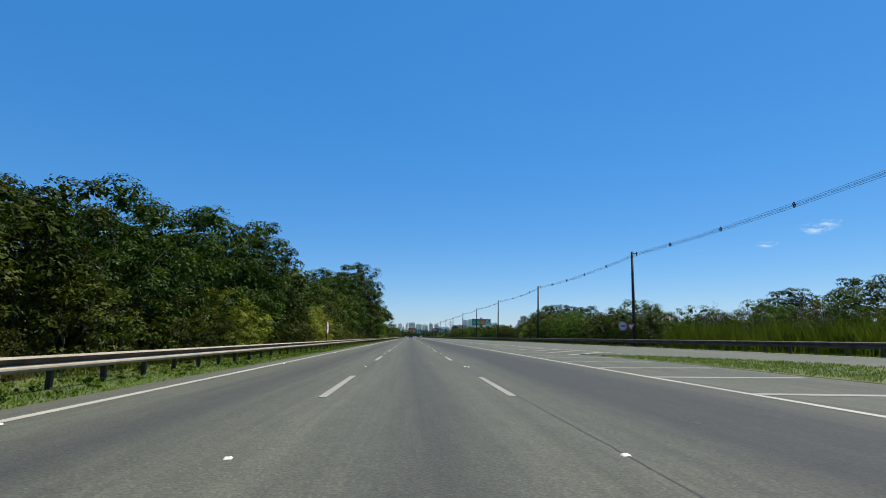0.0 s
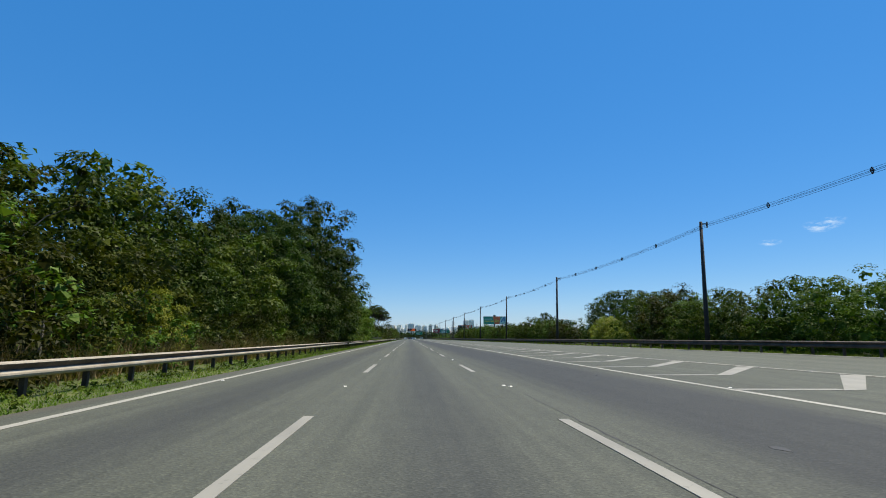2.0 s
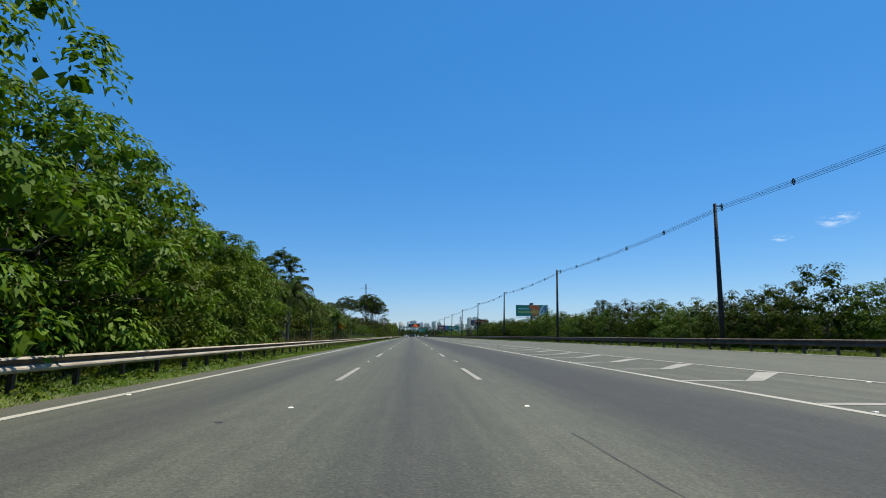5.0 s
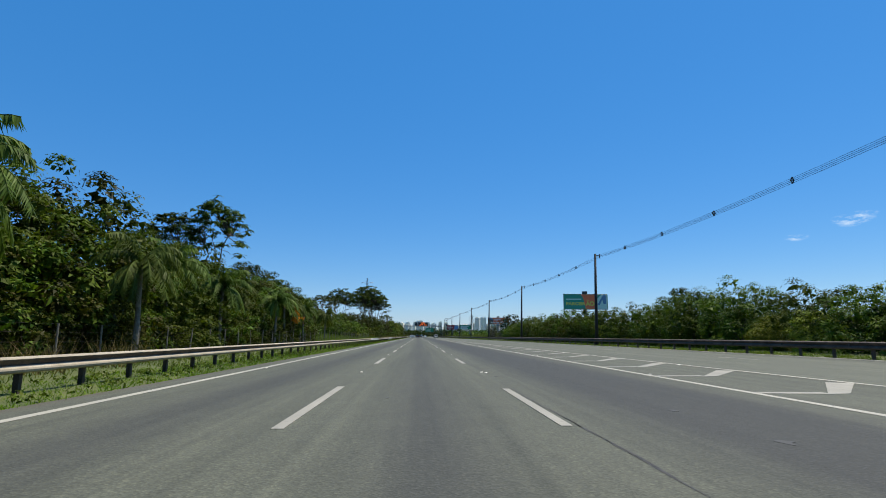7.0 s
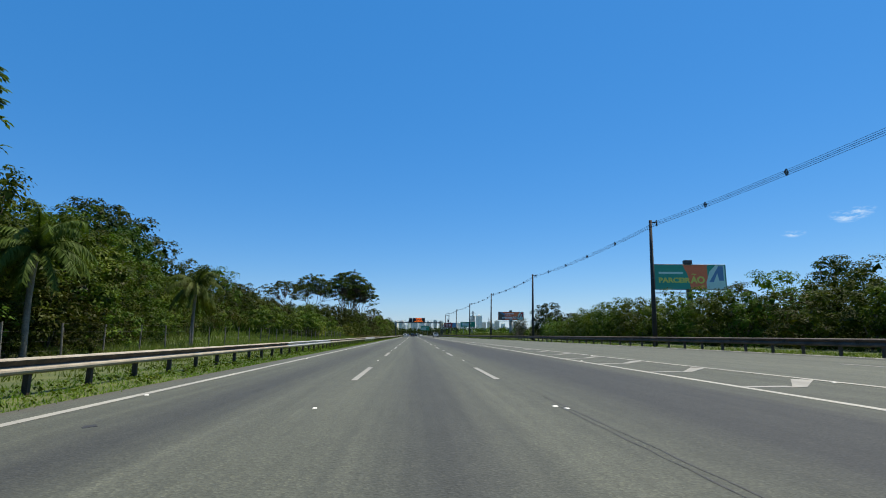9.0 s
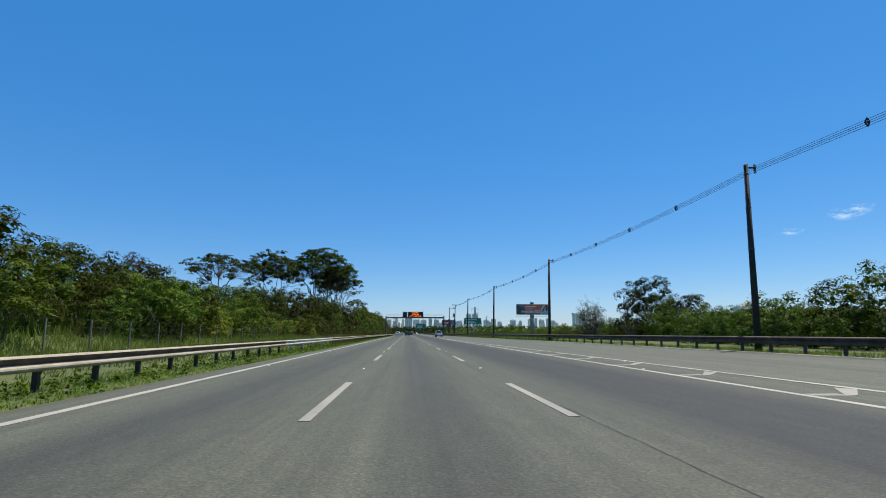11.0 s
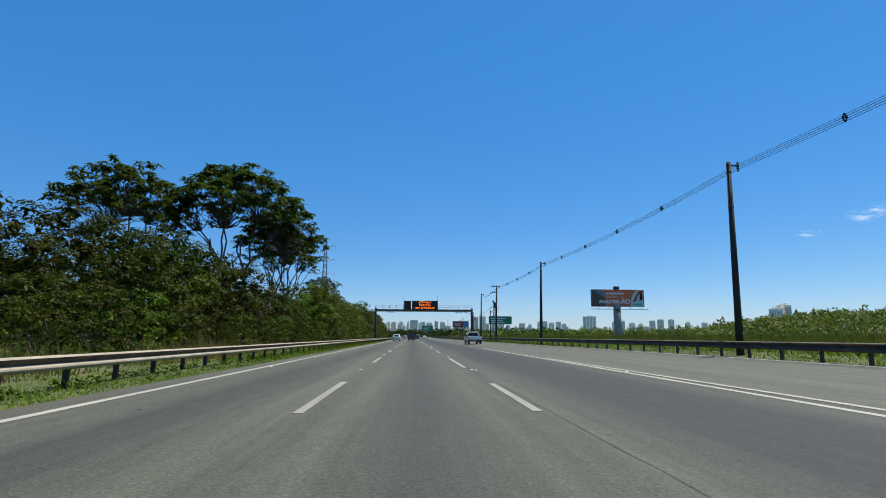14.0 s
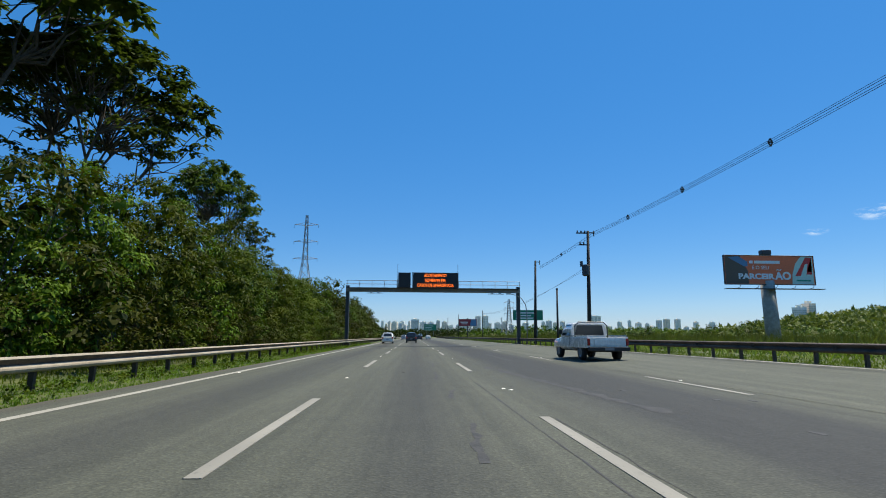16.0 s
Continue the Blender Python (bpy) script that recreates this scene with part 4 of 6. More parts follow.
def build_pylon(x, y, h, foot, reach=4.6):
    root = thing("transmission_tower", "tall grey lattice steel transmission tower far off", "transmission tower", "transmission towers", at=pose(x, y, 0))

    def wid(z):
        f = z / h
        return foot * (1 - f / 0.62) + 0.9 * f / 0.62 if f < 0.62 else 0.9 - 0.55 * (f - 0.62) / 0.38

    zs = [h * (1 - (1 - i / 15) ** 1.25) for i in range(16)]
    segs = []
    for sx in (-1, 1):
        for sy in (-1, 1):
            segs.append([(sx * wid(z), sy * wid(z), z) for z in zs])
    for p in segs:
        part("leg", tube(p, [0.13] * len(p), 4), M_STEEL, root)
    br = []
    for a, b in zip(zs[:-1], zs[1:]):
        for s in (-1, 1):
            br += [[(-wid(a), s * wid(a), a), (wid(b), s * wid(b), b)], [(wid(a), s * wid(a), a), (-wid(b), s * wid(b), b)]]
            br += [[(s * wid(a), -wid(a), a), (s * wid(b), wid(b), b)], [(s * wid(a), wid(a), a), (s * wid(b), -wid(b), b)]]
    part("bracing", joined([tube(p, [0.06] * 2, 4) for p in br]), M_STEEL, root)
    for f in (0.64, 0.78, 0.92):
        z = h * f
        arm = []
        for s in (-1, 1):
            arm += [[(0, 0, z + 0.9), (s * reach, 0, z)], [(0, 0.5, z - 0.3), (s * reach, 0, z)], [(0, -0.5, z - 0.3), (s * reach, 0, z)], [(s * reach, 0, z), (s * reach, 0, z - 1.2)]]
        part("crossarm", joined([tube(p, [0.07] * 2, 4) for p in arm]), M_STEEL, root)


build_pylon(-42.0, 617, 47.5, 4.8)
build_pylon(52.5, 705, 21.5, 2.0, 2.7)
build_pylon(180, 1500, 40, 3.6)

# ---- plants ----


def unit(v):
    return v / np.maximum(1e-6, np.linalg.norm(v, axis=1, keepdims=True))


def leaves(centres, spread, count, length, width, rng, droop=0.25, out_from=None, flat=0.75):
    """Pointed leaves round clump centres."""
    centres = np.asarray(centres, float)
    n = len(centres) * count
    c = np.repeat(centres, count, axis=0)
    off = rng.normal(size=(n, 3))
    off = unit(off) * (rng.random((n, 1)) ** 0.45) * spread
    off[:, 2] *= flat
    p = c + off
    axis = c * 0 if out_from is None else c - np.asarray(out_from)
    d = unit(unit(off) * 0.8 + unit(axis + 1e-6) * 0.6 + rng.normal(size=(n, 3)) * 0.55)
    d[:, 2] -= droop
    d = unit(d)
    s = unit(np.cross(d, unit(rng.normal(size=(n, 3)) * 0.6 + np.array([0, 0, 1.0]))))
    up = np.cross(s, d)
    ln = length * rng.uniform(0.6, 1.25, (n, 1))
    wd = width * rng.uniform(0.7, 1.2, (n, 1))
    v = np.empty((n, 3, 3))
    v[:, 0] = p - d * ln * 0.42 + s * wd * 0.55
    v[:, 1] = p - d * ln * 0.42 - s * wd * 0.55
    v[:, 2] = p + d * ln * 0.58 - up * ln * 0.08
    return v.reshape(-1, 3), n


def sprays(centres, radius, count, length, width, rng, droop=0.25, kite=True, core=10, middle=None):
    """Leaf clusters: each a dome of leaves turned up and outwards, larger leaves filling its inside."""
    c = np.asarray(centres, float)
    away = unit(c - (c.mean(axis=0) if middle is None else np.asarray(middle)) + 1e-6)
    lift = np.array([0, 0, 1.0])
    size = radius * rng.uniform(0.7, 1.3, len(c))
    out = []
    for k, inner in ((count, False), (core, True)):
        n = len(c) * k
        if not n:
            continue
        p0, r, w = np.repeat(c, k, axis=0), np.repeat(size, k)[:, None], np.repeat(away, k, axis=0)
        off = unit(rng.normal(size=(n, 3)) * 0.72 + w * 0.55 + lift * 0.5)
        if inner:
            off = unit(rng.normal(size=(n, 3)))
        reach = rng.uniform(0.0, 0.7, (n, 1)) if inner else 0.70 + 0.38 * rng.random((n, 1))
        p = p0 + off * r * reach * np.array([1, 1, 0.72])
        nrm = unit(off * 0.9 + lift * 0.5 + rng.normal(size=(n, 3)) * 0.33)
        d = unit(off * np.array([1, 1, 0.2]) + rng.normal(size=(n, 3)) * 0.55)
        d[:, 2] -= droop
        d = unit(d - nrm * np.sum(d * nrm, axis=1, keepdims=True) * 0.75)
        s = unit(np.cross(d, nrm))
        ln = r * rng.uniform(0.3, 0.5, (n, 1)) if inner else length * rng.uniform(0.6, 1.3, (n, 1))
        wd = ln * 0.8 if inner else width * rng.uniform(0.65, 1.2, (n, 1))
        if kite:
            v = np.stack([p - d * ln * 0.5, p + s * wd * 0.5 + nrm * wd * 0.14, p + d * ln * 0.5 - nrm * ln * 0.06, p - s * wd * 0.5 + nrm * wd * 0.14], 1)
        else:
            v = np.stack([p - d * ln * 0.42 + s * wd * 0.55, p - d * ln * 0.42 - s * wd * 0.55, p + d * ln * 0.58], 1)
        out.append(v.reshape(-1, 3))
    return np.concatenate(out)


def leaf_mesh(name, groups, material, k=3):
    """groups: arrays of k vertices a leaf."""
    v = np.concatenate(groups)
    n = len(v) // k
    me = bpy.data.meshes.new(name)
    me.vertices.add(len(v))
    me.vertices.foreach_set("co", v.astype(np.float32).ravel())
    me.loops.add(n * k)
    me.loops.foreach_set("vertex_index", np.arange(n * k, dtype=np.int32))
    me.polygons.add(n)
    me.polygons.foreach_set("loop_start", np.arange(0, n * k, k, dtype=np.int32))
    me.polygons.foreach_set("loop_total", np.full(n, k, dtype=np.int32))
    me.update(calc_edges=True)
    me.validate()
    me.materials.append(material)
    return me


def bent(a, b, rng, n=4, sway=0.12):
    a, b = Vector(a), Vector(b)
    ln = (b - a).length
    pts = []
    for i in range(n + 1):
        f = i / n
        p = a.lerp(b, f)
        if 0 < i < n:
            p += Vector(rng.normal(size=3)) * ln * sway * 0.5
        pts.append(p)
    return pts


def crown_points(rng, n, rx, ry, rz, z0, lumps=0.35, inner=0.35, seed=0):
    """Clump centres over a lumpy crown standing on height z0, kept apart from one another."""
    m = n * 6
    d = unit(rng.normal(size=(m, 3)))
    d[:, 2] = np.abs(d[:, 2]) * 1.1 - 0.5 * (rng.random(m) < 0.55)
    d = unit(d)
    r = np.empty(m)
    deep = rng.random(m) < 0.22
    for i in range(m):
        k = noise.noise(Vector(d[i]) * 1.7 + Vector((seed * 7.3, 0, 0))) + 0.5 * noise.noise(Vector(d[i]) * 3.9 + Vector((0, seed * 3.1, 0)))
        r[i] = (1 + lumps * k) * (rng.uniform(0.4, 0.75) if deep[i] else 1 - inner * 0.5 * rng.random() ** 2)
    p = d * r[:, None] * np.array([rx, ry, rz])
    far = np.full(m, 1e9)
    chosen = []
    i = 0
    for _ in range(n):
        chosen.append(i)
        far = np.minimum(far, np.sum((p - p[i]) ** 2, axis=1) * rng.uniform(0.7, 1.3, m))
        i = int(np.argmax(far))
    p = p[chosen]
    p[:, 2] += z0 + rz * 0.5
    return p


def make_tree(name, label, rng_seed, height, radius, bole, clumps, count, length, width, material, spread=0.75, lumps=0.35, trunk_r=0.16, stems=1, droop=0.25, limbs=9, category="tree", bark=None, kite=False):
    rng = np.random.default_rng(rng_seed)
    root = thing(name, label, category)
    rz = (height - bole) / 1.5
    pts = crown_points(rng, clumps, radius, radius, rz, bole, lumps, 0.4, rng_seed)
    pts[:, 2] = np.clip(pts[:, 2], bole * 0.6, height)
    v = sprays(pts, spread, count, length, width, rng, droop, kite, 12, (0, 0, bole + rz * 0.35))
    wood = []
    for s in range(stems):
        foot = Vector((rng.normal() * 0.25 * (stems > 1), rng.normal() * 0.25 * (stems > 1), -0.3))
        head = Vector((rng.normal() * 0.25 * radius * 0.5, rng.normal() * 0.25 * radius * 0.5, bole + rz * 0.55))
        path = bent(foot, head, rng, 5, 0.05)
        wood.append(tube(path, [trunk_r * (1.25 if i == 0 else 1 - 0.13 * i) for i in range(6)], 6))
    bark = bark or M_BARK
    part("trunk", joined(wood), bark, root, smooth=True)
    tips = pts[rng.choice(len(pts), min(limbs, len(pts)), replace=False)]
    twigs = []
    for p in tips:
        a = Vector((0, 0, bole * rng.uniform(0.75, 1.0) + rz * 0.2 * rng.random()))
        path = bent(a, p, rng, 4, 0.14)
        twigs.append(tube(path, [trunk_r * 0.5, trunk_r * 0.36, trunk_r * 0.25, trunk_r * 0.16, trunk_r * 0.08], 4, False))
    part("branching", joined(twigs), bark, root, smooth=True)
    part("crown", leaf_mesh("crown", [v], material, 4 if kite else 3), material, root)
    return root


def make_umbrella_tree(name, label, seed, height, radius, bole, material, tips=110, dome=0.45, stems=3, leaf=0.85):
    """A tall tree: bare forked stems, a domed crown of long drooping leaves set in whorls."""
    rng = np.random.default_rng(seed)
    root = thing(name, label, "tree")
    trunk, wood, ends = [], [], []
    deep = height - bole
    knees = []
    for k in range(stems):
        a = 2 * math.pi * (k + rng.uniform(-0.25, 0.25)) / stems + seed
        foot = Vector((math.cos(a) * 0.35, math.sin(a) * 0.35, -0.3)) if stems > 1 else Vector((0, 0, -0.3))
        fork = Vector((math.cos(a) * radius * 0.16, math.sin(a) * radius * 0.16, bole * rng.uniform(0.62, 0.85)))
        trunk.append(tube(bent(foot, fork, rng, 5, 0.035), [0.26, 0.21, 0.19, 0.18, 0.17, 0.16], 8))
        for j in range(3):
            b = a + (j - 1) * 0.75 + rng.uniform(-0.25, 0.25)
            r = radius * rng.uniform(0.28, 0.55)
            knee = Vector((math.cos(b) * r, math.sin(b) * r, bole + deep * rng.uniform(0.05, 0.35)))
            wood.append(tube(bent(fork, knee, rng, 4, 0.09), [0.15, 0.125, 0.105, 0.09, 0.08], 6, False))
            knees.append(knee)
    for k in range(tips):
        b = 2 * math.pi * k * 0.381966 + rng.uniform(-0.3, 0.3)
        q = radius * math.sqrt((k + 0.5) / tips) * rng.uniform(0.9, 1.06)
        lump = 0.10 * noise.noise(Vector((math.cos(b) * q * 0.5, math.sin(b) * q * 0.5, seed * 3.7)))
        top = bole + deep * (0.97 - dome * (q / radius) ** 2 + lump - 0.34 * rng.random() ** 2.2)
        tip = Vector((math.cos(b) * q, math.sin(b) * q, top))
        knee = min(knees, key=lambda w: (w - tip).length + 2.0 * max(0.0, w.z - tip.z))
        wood.append(tube(bent(knee, tip, rng, 4, 0.12), [0.07, 0.055, 0.042, 0.03, 0.018], 4, False))
        for _ in range(4):
            ends.append((tip.x + rng.normal() * 0.42, tip.y + rng.normal() * 0.42, tip.z + rng.normal() * 0.2))
    c = np.asarray(ends)
    per = 11
    n = len(c) * per
    p = np.repeat(c, per, axis=0)
    w = rng.uniform(0, 2 * np.pi, n)
    lean = rng.uniform(-0.35, 0.55, n)
    d1 = unit(np.stack([np.cos(w), np.sin(w), lean], 1))
    d2 = unit(d1 + np.array([0, 0, -0.75]))
    ln = leaf * rng.uniform(0.6, 1.15, (n, 1))
    side = unit(np.cross(d1, np.array([0, 0, 1.0])))
    wide = ln * 0.17
    mid, end = p + d1 * ln * 0.5, p + d1 * ln * 0.5 + d2 * ln * 0.55
    crease = np.array([0, 0, 0.05]) * ln
    near = np.stack([p, p * 0.35 + mid * 0.65 + side * wide + crease, mid + d2 * ln * 0.08, p * 0.35 + mid * 0.65 - side * wide + crease], 1)
    far = np.stack([mid - d1 * ln * 0.06, mid * 0.6 + end * 0.4 + side * wide, end, mid * 0.6 + end * 0.4 - side * wide], 1)
    part("trunk", joined(trunk), M_BARK, root, smooth=True)
    part("branching", joined(wood), M_BARK, root, smooth=True)
    part("crown", leaf_mesh("crown", [near.reshape(-1, 3), far.reshape(-1, 3)], material, 4), material, root)
    return root


def make_palm(name, label, seed, height):
    """A feather palm: ringed trunk, arching fronds with drooping leaflets."""
    rng = np.random.default_rng(seed)
    root = thing(name, label, "palm tree")
    path = [Vector((math.sin(i * 0.4 + seed) * 0.06 * i / 4, math.cos(i * 0.5) * 0.05 * i / 4, -0.3 + (height - 0.9) * i / 8)) for i in range(9)]
    part("trunk", tube(path, [0.20, 0.165, 0.16, 0.155, 0.15, 0.145, 0.14, 0.14, 0.17], 10), M_PALM_BARK, root, smooth=True)
    top = path[-1]
    stems, groups = [], []
    for k in range(28):
        a = 2 * math.pi * k * 0.381966
        rise = rng.uniform(-0.1, 1.4)
        ln = rng.uniform(2.7, 3.5)
        pts = []
        p = Vector(top)
        d = Vector((math.cos(a) * math.cos(rise), math.sin(a) * math.cos(rise), math.sin(rise)))
        for i in range(10):
            pts.append(p.copy())
            p = p + d * (ln / 9)
            d = (d + Vector((0, 0, -0.27))).normalized()
        stems.append(tube(pts, [0.07, 0.045] + [0.032 - 0.0028 * i for i in range(8)], 4, False))
        side = Vector((-math.sin(a), math.cos(a), 0))
        vv = []
        for i in range(12, 134, 2):
            f = i / 135
            j = min(8, int(f * 9))
            q = pts[j].lerp(pts[j + 1], f * 9 - j)
            fwd = (pts[j + 1] - pts[j]).normalized()
            for s in (-1, 1):
                g = (side * s * 0.85 + fwd * 0.4 + Vector((0, 0, rng.uniform(-1.9, -0.2)))).normalized()
                l2 = 0.66 * (1 - 0.55 * abs(f - 0.45)) * rng.uniform(0.8, 1.15)
                w2 = fwd * 0.036
                tip = q + g * l2 + Vector((0, 0, -0.16 * l2))
                vv += [q - w2 * 1.3, q + w2 * 1.3, tip]
        groups.append(np.array([tuple(x) for x in vv]))
    part("frond_ribs", joined(stems), M_PALM, root, smooth=True)
    part("crown", leaf_mesh("crown", groups, M_PALM), M_PALM, root)
    return root


def make_bare_shrub(name, label, seed, height):
    rng = np.random.default_rng(seed)
    root = thing(name, label, "shrub")
    wood, tips = [], []
    for k in range(12):
        a = rng.uniform(0, 6.28)
        e = Vector((math.cos(a) * height * rng.uniform(0.1, 0.42), math.sin(a) * height * rng.uniform(0.1, 0.42), height * rng.uniform(0.6, 0.92)))
        path = bent((0, 0, -0.2), e, rng, 4, 0.12)
        wood.append(tube(path, [0.04, 0.032, 0.025, 0.018, 0.012], 5, False))
        for _ in range(13):
            s = path[int(rng.integers(1, 5))]
            t = s + Vector((rng.normal() * 0.45, rng.normal() * 0.45, abs(rng.normal()) * 0.45 + 0.1))
            wood.append(tube([s, (s + t) / 2 + Vector((0, 0, 0.05)), t], [0.014, 0.009, 0.005], 3, False))
            tips += [tuple(t), tuple((s + t) / 2)]
    part("twig_work", joined(wood), M_TWIG, root, smooth=True)
    v, n = leaves(tips, 0.34, 9, 0.13, 0.06, rng)
    part("leaves", leaf_mesh("leaves", [v], M_LEAF_OLIVE), M_LEAF_OLIVE, root)
    return root


class Grove:
    """Plants of one kind: the first spot takes the built one, the others its copies."""

    def __init__(self, made, height=1.0):
        self.made, self.used, self.height = made, False, height

    def put(self, x, y, z=0.0, turn=0.0, size=1.0, tall=None):
        m = Matrix.LocRotScale((x, y, z), Euler((0, 0, radians(turn))), (size, size, tall or size))
        if not self.used:
            self.used = True
            self.made.matrix_basis = m
            return self.made
        s = self.made.scale
        return copy_thing(self.made, m @ Matrix.Diagonal((1 / s.x, 1 / s.y, 1 / s.z, 1)))


def grove(kind, label, seeds, height, *given, **named):
    return [Grove(make_tree(kind, label, q, height, *given, **named), height * 1.06) for q in seeds]


T_DARK = grove("tree", "dense dark green broadleaf tree at the edge of the woods", (10, 11, 12), 10.0, 3.7, 1.4, 64, 92, 0.26, 0.15, M_LEAF_DARK, 1.05, 0.5, 0.19, limbs=12, kite=True, droop=0.35)
T_GREEN = grove("tree", "leafy green broadleaf tree with an uneven crown", (20, 21, 22), 8.5, 3.3, 1.0, 58, 104, 0.24, 0.14, M_LEAF, 0.98, 0.5, 0.16, limbs=11, droop=0.3)
T_BIG = grove("tree", "tall heavy tree overhanging the guardrail with drooping leaves", (30, 31), 14.8, 5.4, 1.2, 165, 130, 0.27, 0.13, M_LEAF_DARK, 1.05, 0.42, 0.24, limbs=22, droop=0.6, kite=True)
T_BRIGHT = grove("tree", "fresh green tree with large drooping leaves", (40, 41), 9.0, 3.7, 0.5, 78, 100, 0.27, 0.12, M_LEAF_BRIGHT, 0.9, 0.42, 0.17, droop=0.6, kite=True)
T_GREY = grove("tree", "thin-crowned grey-green tree with bare twigs", (45, 46), 9.0, 2.9, 2.4, 44, 46, 0.22, 0.1, M_LEAF_OLIVE, 0.75, 0.55, 0.13, limbs=30, kite=True, bark=M_TWIG)
SHRUB = [Grove(make_tree("shrub", "tangled green roadside shrub", 50 + i, 4.0, 2.1, 0.1, 34, 42, 0.19, 0.11, M_LEAF if i % 2 else M_LEAF_OLIVE, 0.62, 0.65, 0.06, 2, 0.2, 5, "shrub"), 4.2) for i in range(4)]
FEATHER = grove("shrub", "light green feathery shrub", (60, 61), 4.2, 2.2, 0.2, 76, 110, 0.24, 0.05, M_LEAF_FEATHER, 0.62, 0.32, 0.05, 4, 0.5, 6, "shrub")
OLIVE = grove("scrub_bush", "tall olive-brown scrub bush", (70, 71, 72), 6.5, 2.9, 0.2, 58, 96, 0.22, 0.115, M_LEAF_OLIVE, 0.88, 0.6, 0.08, 3, 0.35, 14, "shrub")
HEDGE = [Grove(make_tree("hedge_bush", "dense dark bush in the hedgerow along the ramp", 80 + i, 5.4, 2.8, 0.1, 60, 104, 0.165, 0.112, (M_LEAF_HEDGE, M_LEAF_HEDGE, M_LEAF_OLIVE, M_LEAF)[i], 0.82, 0.45, 0.08, 2, 0.2, 5, "shrub"), 5.4) for i in range(4)]
ROUND = grove("tree", "round-crowned dark tree behind the ramp", (90, 91), 9.2, 4.6, 1.0, 110, 110, 0.28, 0.18, M_LEAF_DARK, 1.1, 0.28, 0.2, 1, 0.2, 10)
DOME = Grove(make_tree("tree", "broad dome-crowned dark green tree behind the ramp", 93, 11.6, 8.2, 1.4, 200, 150, 0.26, 0.17, M_LEAF_DARK, 1.4, 0.2, 0.34, 1, 0.2, 16), 11.6)
BACK = [Grove(make_tree("tree", "dark tree deep in the woods", 130 + i, 9.5, 3.8, 1.2, 32, 40, 0.46, 0.3, M_LEAF_DARK if i % 2 else M_LEAF, 1.25, 0.45, 0.18, 1, 0.2, 5), 9.5) for i in range(3)]
FIELD_BUSH = [Grove(make_tree("field_bush", "low green bush standing in the open field", 140 + i, 5.0, 2.8, 0.1, 24, 50, 0.29, 0.19, M_LEAF if i else M_LEAF_DARK, 0.95, 0.5, 0.07, 2, 0.2, 4, "shrub"), 5.0) for i in range(2)]
YOUNG = Grove(make_tree("tree", "small young tree on a thin stem", 95, 3.6, 1.6, 1.2, 30, 70, 0.22, 0.11, M_LEAF_BRIGHT, 0.55, 0.5, 0.05, 1, 0.2, 8), 3.6)
RED_TREE = Grove(make_tree("tree", "dense round tree with dark red-brown leaves", 97, 12.2, 5.4, 2.0, 90, 80, 0.36, 0.2, M_LEAF_RED, 1.15, 0.3, 0.24, 1, 0.2, 10), 12.2)
UMBRELLA = [Grove(make_umbrella_tree("tree", "tall spreading tree with bare forked limbs and drooping leaf whorls", 100 + i, 22.0, 7.2, 10.5, M_LEAF_WHORL, 165), 22.0) for i in range(2)]
UMBRELLA_S = Grove(make_umbrella_tree("tree", "slender tall tree with layered crown above the woods", 110, 23.0, 4.9, 12.5, M_LEAF_WHORL, 64, 0.62, 1, 0.95), 23.0)
UMBRELLA_FLAT = Grove(make_umbrella_tree("tree", "flat-topped tree with whorled leaves on one forked stem", 112, 16.0, 6.6, 9.5, M_LEAF_WHORL, 60, 0.4, 1, 0.8), 16.0)
PALM = [Grove(make_palm("palm_tree", "feather palm with grey trunk and drooping fronds", 3 + i, 6.4), 6.9) for i in range(2)]
BARE = [Grove(make_bare_shrub("shrub", "half-bare shrub of grey twigs beside the ramp", 120 + i, 4.5), 4.5) for i in range(2)]

veg = random.Random(77)


def pick(kinds, x, y, size, z=0.0, tall=None):
    k = kinds[veg.randrange(len(kinds))] if isinstance(kinds, list) else kinds
    return k.put(x, y, z, veg.uniform(0, 360), size, tall)


def row(kinds, y0, y1, step, x, dx, s0, s1, tall=1.0):
    y = y0
    while y < y1:
        s = veg.uniform(s0, s1)
        pick(kinds, x + veg.uniform(-dx, dx), y + veg.uniform(-step, step) * 0.3, s, 0.0, s * tall * veg.uniform(0.9, 1.12))
        y += step * veg.uniform(0.8, 1.2)


def stand(kind, x, y, top, turn=0.0, wide=1.0):
    """One plant whose crown reaches the height top above the road."""
    z = bank(x, y)
    s = (top - z) / kind.height
    return kind.put(x, y, z, turn, s * wide, s)


def belt(kinds, y0, y1, step, x, dx, top, wide=1.0, vary=0.07):
    """A belt of plants; x and top may follow y as (ys, values)."""
    y = y0
    while y < y1:
        q = y + veg.uniform(-step, step) * 0.25
        cx = (x if not isinstance(x, tuple) else float(np.interp(q, *x))) + veg.uniform(-dx, dx)
        h = (top if not isinstance(top, tuple) else float(np.interp(q, *top))) * veg.uniform(1 - vary, 1 + vary)
        stand(kinds[veg.randrange(len(kinds))], cx, q, h, veg.uniform(0, 360), wide)
        y += step * veg.uniform(0.85, 1.15)


